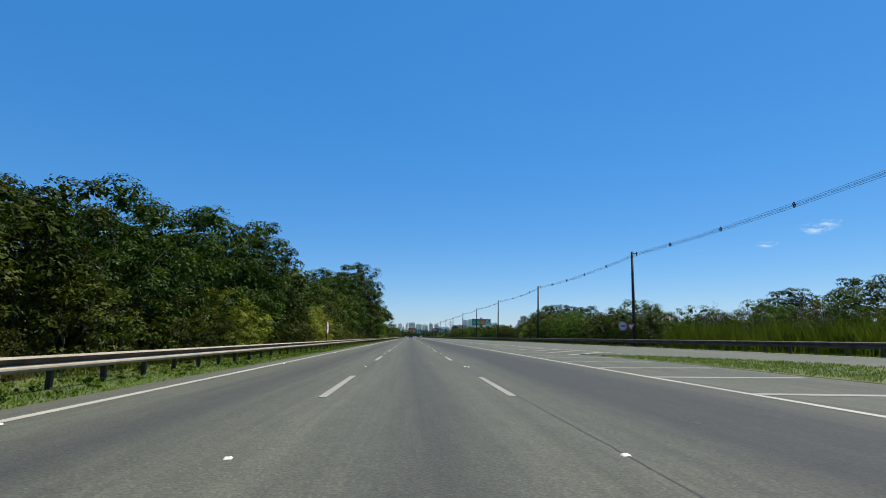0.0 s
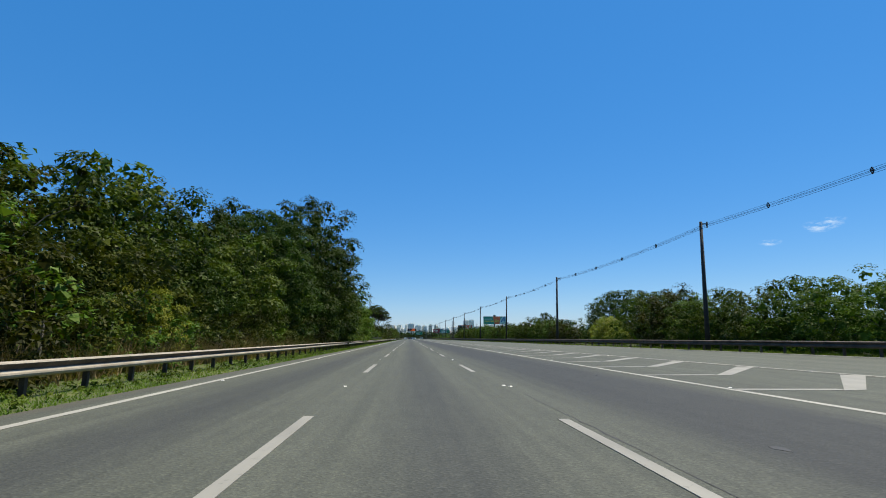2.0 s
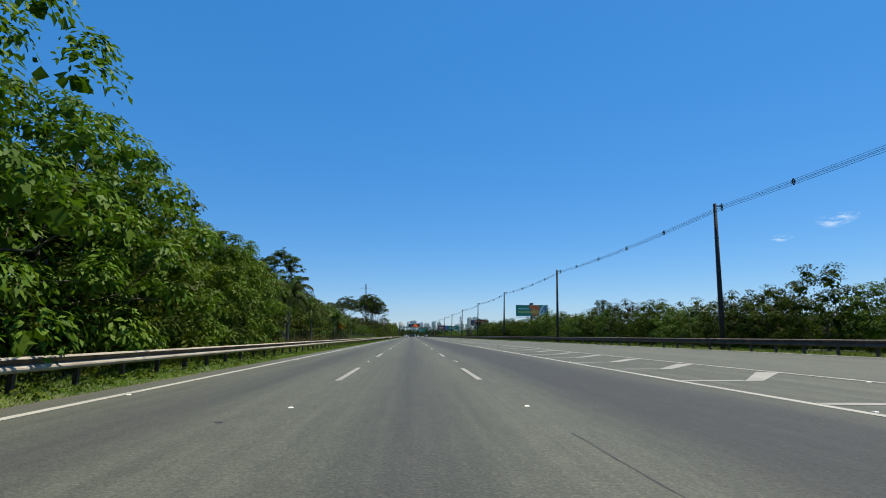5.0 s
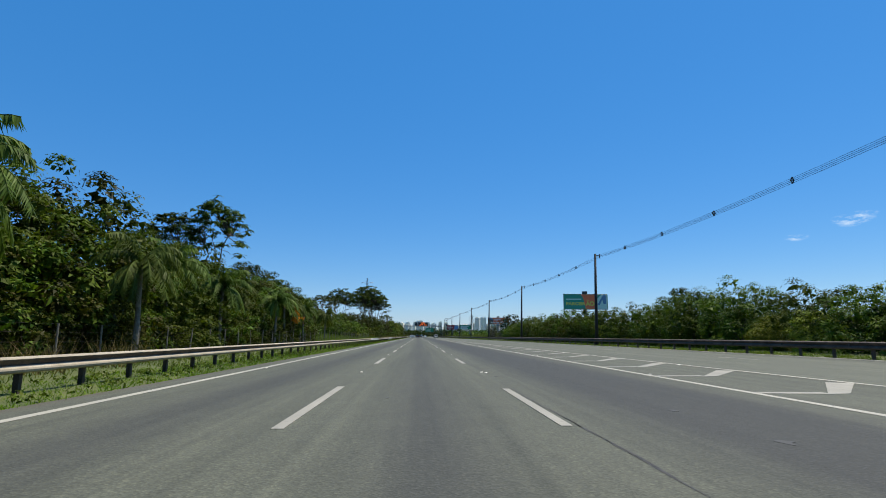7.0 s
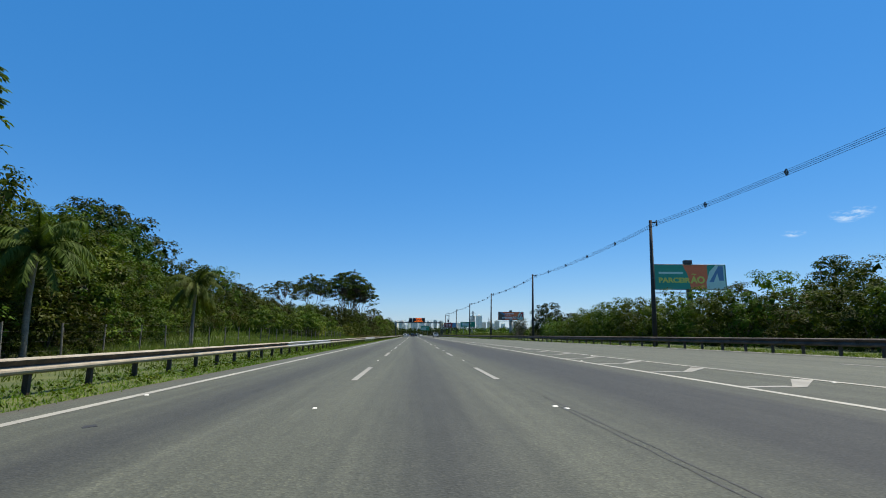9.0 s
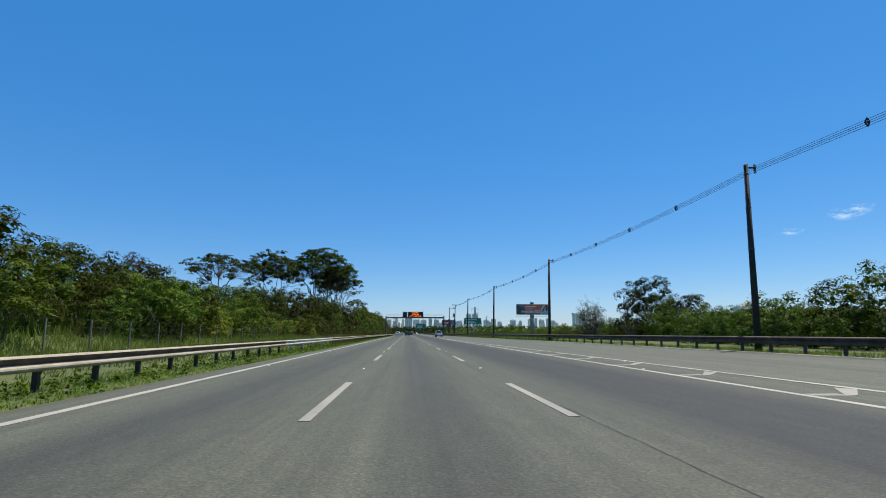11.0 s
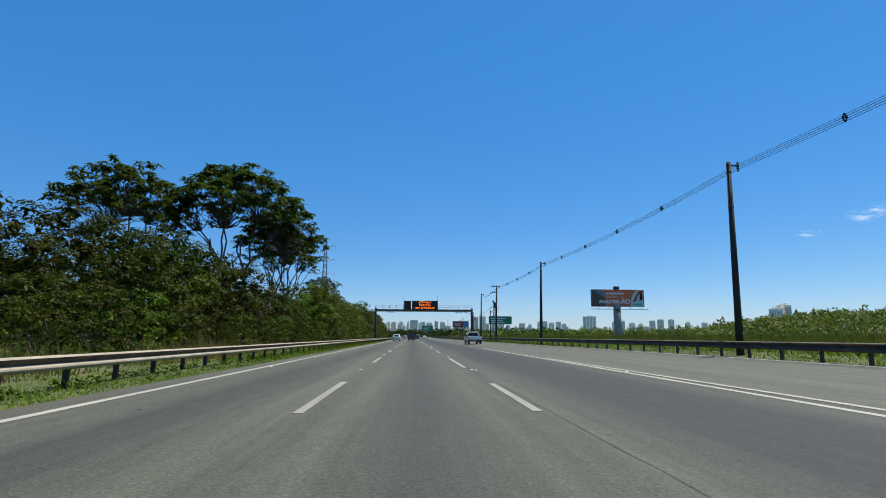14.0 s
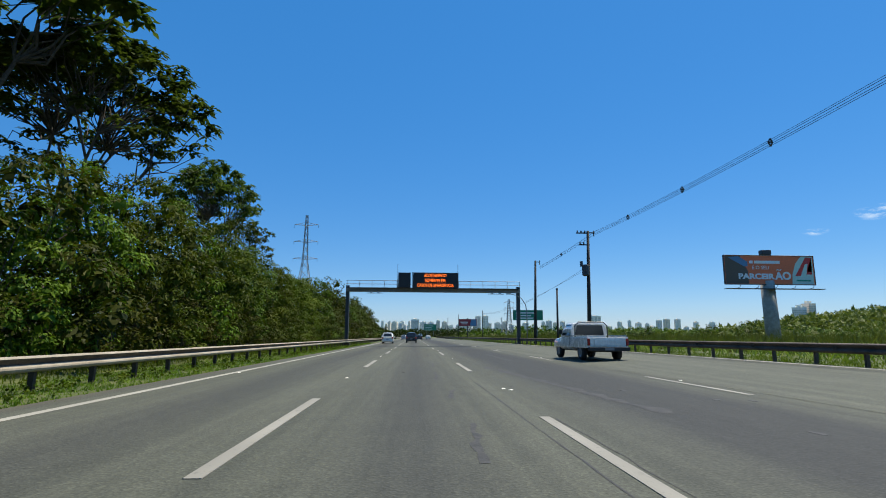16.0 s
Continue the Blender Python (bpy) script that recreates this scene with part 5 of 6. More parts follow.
# left woods: the belt close to the guardrail at the start
NEAR_TOP = ((8, 16, 25, 32, 38, 47, 54), (5.8, 6.2, 7.6, 8.7, 9.4, 8.1, 6.6))
belt(T_DARK + T_GREEN[:1], 4, 53, 3.8, -12.6, 0.5, NEAR_TOP, 1.0)
belt(T_DARK, 2, 56, 5.2, -17.0, 0.8, ((8, 25, 40, 47, 56), (6.6, 8.3, 9.8, 8.4, 7.4)), 1.1)
belt(SHRUB[::2] + OLIVE[:1], 4, 50, 2.8, -10.3, 0.3, 2.6, 1.1, 0.3)
belt(BACK, 0, 80, 8, -22.5, 1.5, ((0, 40, 60, 80), (6.0, 8.5, 7.0, 8.5)), 1.1)
for fx, fy, fh in ((-10.4, 26.5, 3.4), (-10.6, 30.0, 3.2), (-10.3, 49.5, 3.2), (-10.6, 52.6, 3.4), (-11.2, 56.5, 4.1), (-11.4, 60.2, 3.7), (-11.5, 72.5, 3.4)):
    stand(FEATHER[int(fy) % 2], fx, fy, fh, fy * 31)
belt(OLIVE + SHRUB[1::2], 62, 74, 3.0, -11.8, 0.4, 4.5, 1.05)
belt(T_GREY + T_GREEN[:1], 54, 76, 3.8, -15.6, 0.6, ((54, 60, 66, 71, 76), (7.3, 7.9, 7.8, 8.6, 9.2)), 1.0)
belt(T_DARK, 77, 99, 3.8, -15.4, 0.5, ((77, 82, 86, 92, 99), (9.0, 9.5, 10.2, 10.8, 11.0)), 0.9, 0.04)
belt(T_DARK + T_GREEN[:1], 78, 98, 3.6, -12.2, 0.4, ((78, 86, 98), (6.2, 7.6, 9.2)), 0.95)
belt(SHRUB, 64, 100, 2.8, -10.2, 0.3, 2.6, 1.0, 0.25)
belt(BACK, 80, 126, 5.5, -20.5, 1.2, 11.0, 0.95)
# the heavy overhanging trees
for k, (bx, by, bh) in enumerate(((-13.4, 97.5, 12.3), (-12.8, 103.0, 13.7), (-12.0, 109.5, 16.2), (-12.0, 115.5, 15.4), (-17.5, 103.0, 14.2), (-17.2, 113.0, 14.6))):
    stand(T_BIG[k % 2], bx, by, bh, 70 * k + 15)
stand(T_DARK[0], -11.3, 121.0, 11.0, 40, 1.05)
stand(T_DARK[2], -14.6, 121.5, 12.2, 200, 1.0)
belt(SHRUB[::2], 99, 124, 2.8, -9.9, 0.3, 2.4, 1.0, 0.25)
# fresh green trees with boughs over the rail
belt(T_BRIGHT, 122.0, 166, 3.7, -11.6, 0.3, ((124, 133, 144, 151, 166), (8.8, 9.0, 9.3, 7.8, 7.2)), 1.0)
belt(T_BRIGHT + T_GREEN, 126, 168, 4.4, -15.8, 0.6, ((124, 144, 151, 168), (10.0, 10.4, 9.0, 8.4)), 1.0)
belt(SHRUB + T_BRIGHT[:1], 125, 168, 3.4, -10.0, 0.3, 2.6, 1.0, 0.25)
belt(T_GREEN, 167, 192, 3.6, ((166, 190), (-13.0, -19.8)), 0.4, ((166, 192), (7.4, 8.4)), 1.0)
belt(BACK, 128, 192, 6, -20.5, 1.0, 9.0)
# palms in front of the wire fence's woods
for k, (px_, py, ph) in enumerate(((-16.5, 186.7, 9.3), (-14.6, 194.6, 7.7), (-16.5, 200.6, 8.8), (-17.0, 192.6, 8.0), (-15.0, 211.4, 6.4), (-18.3, 221.7, 7.5), (-17.0, 229.0, 6.8), (-18.6, 236.9, 6.4), (-16.1, 243.1, 6.5), (-16.9, 250.5, 6.4), (-17.1, 254.9, 6.2), (-16.4, 259.4, 6.0), (-16.2, 275.8, 5.8))):
    stand(PALM[k % 2], px_, py, ph, 67 * k, 0.88 if k < 4 else 0.95)
FENCE_TOP = ((190, 197, 203, 209, 214, 222, 228, 243, 252, 266), (8.2, 8.3, 9.3, 10.2, 9.6, 8.5, 8.8, 8.0, 8.4, 8.6))
belt(T_GREEN + T_GREEN + OLIVE[:1], 190, 268, 3.4, -20.6, 0.6, FENCE_TOP, 0.95)
belt(OLIVE[:1] + SHRUB, 176, 262, 3.0, -18.6, 0.5, 4.4, 1.1, 0.25)
belt(SHRUB, 176, 264, 3.0, -17.2, 0.4, 2.4, 1.0, 0.3)
belt(BACK, 192, 270, 6, -26, 1.5, 8.6)
stand(UMBRELLA_S, -33.7, 270.9, 24.2, 20)
stand(UMBRELLA_S, -41.1, 270.7, 21.8, 130, 1.15)
# woods drawing back behind the bank
stand(ROUND[0], -35.4, 299.5, 16.2, 40, 0.88)
stand(ROUND[1], -30.5, 291.0, 12.0, 200, 0.9)
stand(T_DARK[1], -29.5, 283.0, 11.4, 80, 1.0)
stand(T_GREEN[0], -26.0, 271.0, 9.4, 10, 1.0)
stand(T_GREEN[1], -27.0, 277.5, 9.8, 150, 1.1)
belt(T_GREEN + OLIVE[:1], 263, 298, 3.0, ((263, 298), (-20.6, -25.5)), 0.6, ((263, 280, 298), (7.6, 6.8, 6.0)), 1.05, 0.12)
belt(SHRUB, 262, 300, 2.6, ((262, 300), (-17.6, -22.5)), 0.6, 3.0, 1.1, 0.25)
WIDE_X = ((300, 330, 360, 385, 410), (-29.0, -29.5, -31.0, -28.5, -23.0))
WIDE_TOP = ((300, 307, 318, 326, 345, 380, 390, 400, 415), (9.8, 9.6, 10.2, 8.4, 8.0, 8.4, 9.6, 9.6, 9.4))
belt(T_GREEN + OLIVE + T_GREY[:1], 303, 412, 3.6, WIDE_X, 0.8, WIDE_TOP, 1.05, 0.1)
belt(OLIVE + SHRUB, 306, 404, 3.8, ((300, 360, 404), (-25.5, -27.0, -22.0)), 0.9, 4.8, 1.05, 0.25)
belt(T_DARK[:1] + BACK, 300, 420, 5.5, ((300, 360, 420), (-36.0, -37.0, -29.0)), 1.5, 8.8, 1.1)
belt(SHRUB + FEATHER[:1], 318, 404, 2.3, ((318, 360, 404), (-21.0, -22.0, -16.5)), 1.6, 3.2, 1.15, 0.3)
belt(SHRUB + SHRUB + FEATHER[:1], 320, 398, 2.4, -18.4, 1.0, 2.6, 1.15, 0.3)
stand(RED_TREE, -45.4, 380.0, 13.4, 30)
stand(UMBRELLA_FLAT, -39.0, 399.4, 17.2, 60, 1.1)
for sx, sy, sh in ((-18.2, 303.0, 4.4), (-17.4, 311.5, 4.0), (-17.6, 325.5, 4.8), (-18.6, 331.0, 4.6), (-18.9, 336.5, 4.2), (-18.0, 346.0, 4.6), (-16.2, 377.0, 4.2)):
    stand(YOUNG, sx, sy, sh, sy * 40)
# scrub closing in on the guardrail again
LAST_TOP = ((400, 406, 411, 416, 424, 428, 431, 436, 447, 469, 500, 546), (8.4, 7.6, 6.6, 5.0, 4.8, 6.6, 7.6, 8.0, 8.0, 7.4, 7.6, 7.8))
belt(OLIVE + T_GREEN[:1], 398, 430, 3.2, ((398, 412, 430), (-17.5, -14.5, -13.2)), 0.5, LAST_TOP, 0.95)
belt(T_BRIGHT + T_GREEN[:1], 427, 478, 3.2, -13.2, 0.4, LAST_TOP, 0.9)
belt(OLIVE + T_GREEN, 478, 566, 4.6, -13.2, 0.6, 8.0)
belt(SHRUB, 384, 470, 3.2, ((384, 405, 470), (-14.5, -11.6, -10.6)), 0.4, 2.6, 1.0, 0.3)
belt(T_DARK + OLIVE[:1], 404, 432, 4.0, -19.5, 0.8, ((404, 413, 421, 432), (9.6, 8.2, 5.8, 5.6)), 1.0)
belt(BACK, 416, 480, 7, -19.5, 1.5, ((416, 436, 446, 480), (5.6, 5.8, 7.0, 7.0)))
belt(SHRUB, 476, 560, 6, -10.9, 0.4, 2.8)
stand(UMBRELLA[0], -35.7, 428.5, 22.8, 0, 0.98)
stand(UMBRELLA[1], -24.4, 435.7, 24.6, 77, 1.12)
stand(UMBRELLA[0], -20.6, 445.0, 20.6, 154, 0.98)
stand(UMBRELLA[1], -29.0, 487.0, 26.0, 231, 0.8)
stand(UMBRELLA_FLAT, -17.0, 462.0, 12.0, 210, 0.75)
row(OLIVE[:1] + FIELD_BUSH, 560, 700, 8, -15, 1.5, 0.6, 0.85)

# right hedgerow behind the ramp
row(HEDGE, 52, 100, 3.8, 26.0, 1.0, 0.78, 0.92)
row(HEDGE, 100, 113, 3.4, 27.4, 0.8, 0.98, 1.12)
row(HEDGE, 113, 138, 4.0, 33.5, 0.8, 0.62, 0.74)
row(BACK + FIELD_BUSH, 60, 112, 5.0, 31.0, 1.5, 0.5, 0.58)
DOME.put(45.0, 158.0, 0.2, 20, 1.0, 0.89)
ROUND[1].put(50.5, 150.5, 0.2, 140, 1.15, 1.0)
ROUND[0].put(70.0, 320.0, 0.2, 70, 1.15, 1.35)
for fx, fy, fs in ((28.4, 123.6, 0.6), (28.8, 126.4, 0.84), (29.2, 129.0, 0.92), (29.6, 131.8, 0.86), (29.8, 134.0, 0.7), (24.2, 214.0, 0.6), (24.2, 218.5, 0.55)):
    pick(FEATHER, fx, fy, fs)
row(HEDGE, 138, 222, 3.6, 25.6, 1.2, 0.68, 0.84)
row(HEDGE, 222, 240, 3.4, 25.8, 0.8, 0.86, 0.95)
row(HEDGE, 240, 262, 3.6, 25.6, 1.0, 0.7, 0.82)
row(HEDGE, 262, 292, 3.4, 25.4, 1.0, 0.86, 1.0)
row(HEDGE, 292, 318, 3.6, 25.2, 1.0, 0.78, 0.88)
row(HEDGE, 318, 337, 3.8, 25.2, 1.0, 0.58, 0.66)
row(FIELD_BUSH, 52, 112, 8.0, 27.5, 0.8, 0.5, 0.75)
row(FIELD_BUSH, 140, 345, 8.0, 27.5, 0.8, 0.5, 0.75)
row(FIELD_BUSH, 132, 250, 4.0, 30.5, 1.5, 0.72, 0.84)
row(FIELD_BUSH, 252, 312, 5.0, 29.5, 1.5, 0.75, 0.86)
ROUND[1].put(29.2, 352.5, 0.1, 60, 0.68, 0.79)
ROUND[0].put(33.0, 350.5, 0.1, 200, 0.58, 0.56)
HEDGE[1].put(28.4, 346.4, 0.1, 30, 0.72, 0.8)
for sx, sy, ss in ((25.0, 348, 0.55), (23.8, 357, 1.05), (24.4, 359.4, 1.2), (25.2, 362, 1.05), (27, 372, 0.5), (33, 382, 0.7)):
    pick(BARE, sx, sy, ss)
row(HEDGE, 348, 380, 4.0, 27.5, 1.0, 0.38, 0.5)
row(ROUND, 15, 60, 16, 62, 5, 0.85, 1.0)
row(HEDGE, 16, 54, 3.2, 28.4, 0.8, 0.6, 0.76)
row(BARE, 18, 54, 9, 26.2, 0.8, 0.8, 1.05)
row(ROUND, 20, 60, 11, 38, 3, 0.56, 0.68)
FIELD_PALE = [Grove(make_tree("scrub_clump", "pale yellow-green scrub in the open field", 150 + i, 3.2, 2.6, 0.1, 24, 56, 0.24, 0.14, M_LEAF_FAR if i else M_LEAF, 0.85, 0.4, 0.05, 2, 0.2, 4, "shrub", kite=False)) for i in range(2)]
row(FIELD_PALE, 380, 560, 12, 36, 6, 0.22, 0.32)
row(FIELD_PALE, 385, 620, 8, 64, 14, 0.35, 0.55)
row(FIELD_PALE, 400, 640, 9, 100, 18, 0.6, 0.9)
row(FIELD_BUSH, 372, 600, 16, 38, 6, 0.35, 0.5)
row(FIELD_PALE + FIELD_BUSH[1:], 380, 640, 11, 75, 12, 0.5, 0.9)
row(FIELD_PALE + FIELD_BUSH[1:], 380, 700, 11, 115, 20, 0.8, 1.3)

def build_blossom():
    """A cluster of orange flowers hanging in the trees."""
    rng = np.random.default_rng(9)
    root = thing("flowering_vine", "bright orange blossom hanging among green leaves", "flowering vine")
    pts = [(-15.6 + rng.normal() * 0.28, 251.6 + rng.normal() * 0.4, 3.5 + rng.normal() * 0.45) for _ in range(26)]
    v, n = leaves(pts, 0.28, 26, 0.14, 0.09, rng, 0.6)
    part("blossom", leaf_mesh("blossom", [v], M_BLOSSOM), M_BLOSSOM, root)
    part("stem", tube([(-16.0, 251.8, 0), (-16.0, 251.7, 2.0), (-15.6, 251.6, 3.8)], [0.04, 0.03, 0.015], 5), M_BARK, root)


build_blossom()

# ---- grass, reeds, undergrowth ----


def blades(name, label, spots, height, width, count, material, seed, lean=0.35, spread=0.12, category="grass"):
    """Tufts of pointed blades; spots: x, y, z, size."""
    rng = np.random.default_rng(seed)
    s = np.asarray(spots, float)
    n = len(s) * count
    base = np.repeat(s[:, :3], count, axis=0)
    k = np.repeat(s[:, 3:4], count, axis=0)
    base[:, :2] += rng.normal(size=(n, 2)) * spread * k
    a = rng.uniform(0, 2 * np.pi, n)
    h = height * k[:, 0] * rng.uniform(0.5, 1.2, n)
    tilt = rng.normal(size=(n, 2)) * lean * h[:, None]
    side = np.stack([np.cos(a), np.sin(a), np.zeros(n)], 1) * (width * 0.5)
    v = np.empty((n, 3, 3))
    v[:, 0] = base - side
    v[:, 1] = base + side
    tip = base.copy()
    tip[:, :2] += tilt
    tip[:, 2] += h
    v[:, 2] = tip
    ob = new(name, leaf_mesh(name, [v.reshape(-1, 3)], material))
    tagged(ob, label, category, kind="stuff")
    return ob


def scatter(n, y0, y1, x0, x1, z, seed, s0=0.6, s1=1.2):
    rng = np.random.default_rng(seed)
    y = rng.uniform(y0, y1, n)
    x = rng.uniform(0, 1, n)
    lo = np.array([x0(q) if callable(x0) else x0 for q in y])
    hi = np.array([x1(q) if callable(x1) else x1 for q in y])
    return np.stack([lo + (hi - lo) * x, y, np.full(n, z), rng.uniform(s0, s1, n)], 1)


blades("verge_grass", "short green verge grass growing round the guardrail posts", scatter(52000, 0, 500, -9.2, -6.25, -0.04, 1), 0.095, 0.03, 4, M_GRASS, 1, 0.6, 0.07)
blades("tall_verge_grass", "taller unmown grass between guardrail and woods", scatter(19000, 0, 500, lambda y: float(np.interp(y, [0, 168, 195, 400, 420, 500], [-12, -12, -18.5, -18.5, -13, -13])), -9.3, -0.03, 2), 0.28, 0.032, 5, M_GRASS, 2, 0.35, 0.12)
weed_rng = np.random.default_rng(3)
weed_spots = scatter(3800, -2, 480, -8.9, -6.55, 0.03, 3)[:, :3]
tagged(new("weeds", leaf_mesh("weeds", [sprays(weed_spots, 0.12, 11, 0.085, 0.065, weed_rng, 0.1, True, 0)], M_LEAF_BRIGHT, 4)), "low broad-leaved weeds at the foot of the guardrail", "weeds", kind="stuff")
BANK_SPOTS = scatter(9000, 262, 408, -25.5, -12.5, -0.02, 15, 0.5, 1.2)
BANK_SPOTS[:, 2] += [bank(x, y) for x, y in BANK_SPOTS[:, :2]]
blades("bank_grass", "long light green grass on the bank behind the wire fence", BANK_SPOTS, 0.55, 0.05, 8, M_REED, 15, 0.35, 0.3)
DRY_SPOTS = np.concatenate([scatter(190, 60, 98, -10.5, -9.3, 0, 4, 0.7, 1.3), scatter(22, 170, 205, -12, -10.5, 0, 5), scatter(50, 335, 400, -11.2, -9.6, 0, 6), scatter(14, 4, 30, -10.8, -9.8, 0, 7)])
blades("dry_grass_clumps", "straw-coloured dry grass clumps at the foot of the woods", DRY_SPOTS, 1.0, 0.035, 46, M_DRY, 8, 0.4, 0.35)
blades("reeds", "tall bright green reeds behind the guardrail", scatter(2600, 6, 46, lambda y: edge_right(y) + 3.0, lambda y: edge_right(y) + 8.0, 0.2, 9, 0.5, 1.1), 2.1, 0.075, 13, M_GRASS, 9, 0.24, 0.4)
blades("field_grass", "rough pale green grass of the open field", scatter(12000, 362, 640, lambda y: edge_right(y) + 4.0, 95, 0.2, 10, 0.5, 1.5), 0.6, 0.09, 8, M_REED, 10, 0.7, 0.6)
blades("field_grass", "tall yellow-green grass of the open field", scatter(15000, 366, 600, lambda y: edge_right(y) + 7.0, 80, 0.15, 18, 0.6, 1.3), 1.25, 0.07, 7, M_REED, 18, 0.3, 0.35)
blades("ramp_verge_grass", "rough grass along the ramp guardrail", scatter(15000, 20, 520, lambda y: edge_right(y) + 0.6, lambda y: edge_right(y) + 4.5, 0.2, 11), 0.16, 0.035, 5, M_GRASS, 11, 0.5, 0.15)


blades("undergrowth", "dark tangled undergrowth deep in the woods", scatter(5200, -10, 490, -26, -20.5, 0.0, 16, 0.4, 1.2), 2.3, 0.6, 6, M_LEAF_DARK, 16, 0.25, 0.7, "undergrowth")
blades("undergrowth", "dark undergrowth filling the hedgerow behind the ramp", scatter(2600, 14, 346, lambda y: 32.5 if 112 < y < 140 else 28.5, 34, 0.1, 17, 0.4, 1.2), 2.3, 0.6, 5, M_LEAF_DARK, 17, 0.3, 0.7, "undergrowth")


def island_spots():
    rng = np.random.default_rng(12)
    out = []
    while len(out) < 5200:
        x, y = rng.uniform(10.3, 16.8), rng.uniform(-12, 29)
        right = np.interp(y, [-20, 5, 18, 24, 26.6, 29], [16.8, 16.3, 15.2, 13.4, 11.8, 10.6])
        left = np.interp(y, [-10, 12, 18, 24, 28.6], [10.45, 10.7, 10.8, 10.55, 10.25])
        if left + 0.1 < x < right - 0.1:
            out.append((x, y, road_z(x, y) + 0.02, rng.uniform(0.6, 1.2)))
    return out


blades("island_grass", "short olive-yellow grass on the traffic island", island_spots(), 0.09, 0.028, 5, M_REED, 13, 0.5, 0.07)

# ---- vehicles ----


def wheel(parent, x, y, r, w, side):
    prof = [(-w / 2, r * 0.62), (-w / 2, r * 0.93), (-w / 2 + 0.03, r), (w / 2 - 0.03, r), (w / 2, r * 0.93), (w / 2, r * 0.62)]
    seg = 22
    verts = [(x + px_, y + math.cos(2 * math.pi * k / seg) * q, r + math.sin(2 * math.pi * k / seg) * q) for px_, q in prof for k in range(seg)]
    faces = [(i * seg + k, i * seg + (k + 1) % seg, (i + 1) * seg + (k + 1) % seg, (i + 1) * seg + k) for i in range(len(prof) - 1) for k in range(seg)]
    wh = part("wheel", (verts, faces), M_RUBBER, parent, "black tyre", True)
    rp = [(side * w * 0.5, r * 0.63), (side * w * 0.38, r * 0.52), (side * w * 0.40, r * 0.2), (side * w * 0.46, 0.02)]
    verts = [(x + px_, y + math.cos(2 * math.pi * k / seg) * q, r + math.sin(2 * math.pi * k / seg) * q) for px_, q in rp for k in range(seg)]
    faces = [(i * seg + k, i * seg + (k + 1) % seg, (i + 1) * seg + (k + 1) % seg, (i + 1) * seg + k) for i in range(len(rp) - 1) for k in range(seg)]
    faces.append(tuple((len(rp) - 1) * seg + k for k in range(seg)))
    part("rim", (verts, faces), M_STEEL, wh, "grey steel rim", True)


def loft(stations, smooth=True):
    """A body from stations along y: (y, half width low, half width high, z low, z high, crown)."""
    verts, faces = [], []
    for y, wl, wh, zl, zh, c in stations:
        zm = zl + (zh - zl) * 0.55
        ring = [(-wl * 0.9, zl), (-wl, zl + (zm - zl) * 0.35), (-wl * 1.0, zm), (-wh, zh - 0.05), (-wh * 0.88, zh), (0, zh + c), (wh * 0.88, zh), (wh, zh - 0.05), (wl * 1.0, zm), (wl, zl + (zm - zl) * 0.35), (wl * 0.9, zl)]
        verts += [(x, y, z) for x, z in ring]
    n = 11
    for j in range(len(stations) - 1):
        for i in range(n):
            i2 = (i + 1) % n
            faces.append((j * n + i, j * n + i2, (j + 1) * n + i2, (j + 1) * n + i))
    faces.append(tuple(range(n))[::-1])
    faces.append(tuple((len(stations) - 1) * n + i for i in range(n)))
    return verts, faces


def quad_plate(a, b, c, d, thick=0.012):
    """A thin plate over four corners, raised along its normal."""
    p = [Vector(q) for q in (a, b, c, d)]
    n = (p[1] - p[0]).cross(p[3] - p[0]).normalized() * thick
    verts = [tuple(q) for q in p] + [tuple(q + n) for q in p]
    return verts, [(4, 5, 6, 7), (3, 2, 1, 0), (0, 1, 5, 4), (1, 2, 6, 5), (2, 3, 7, 6), (3, 0, 4, 7)]


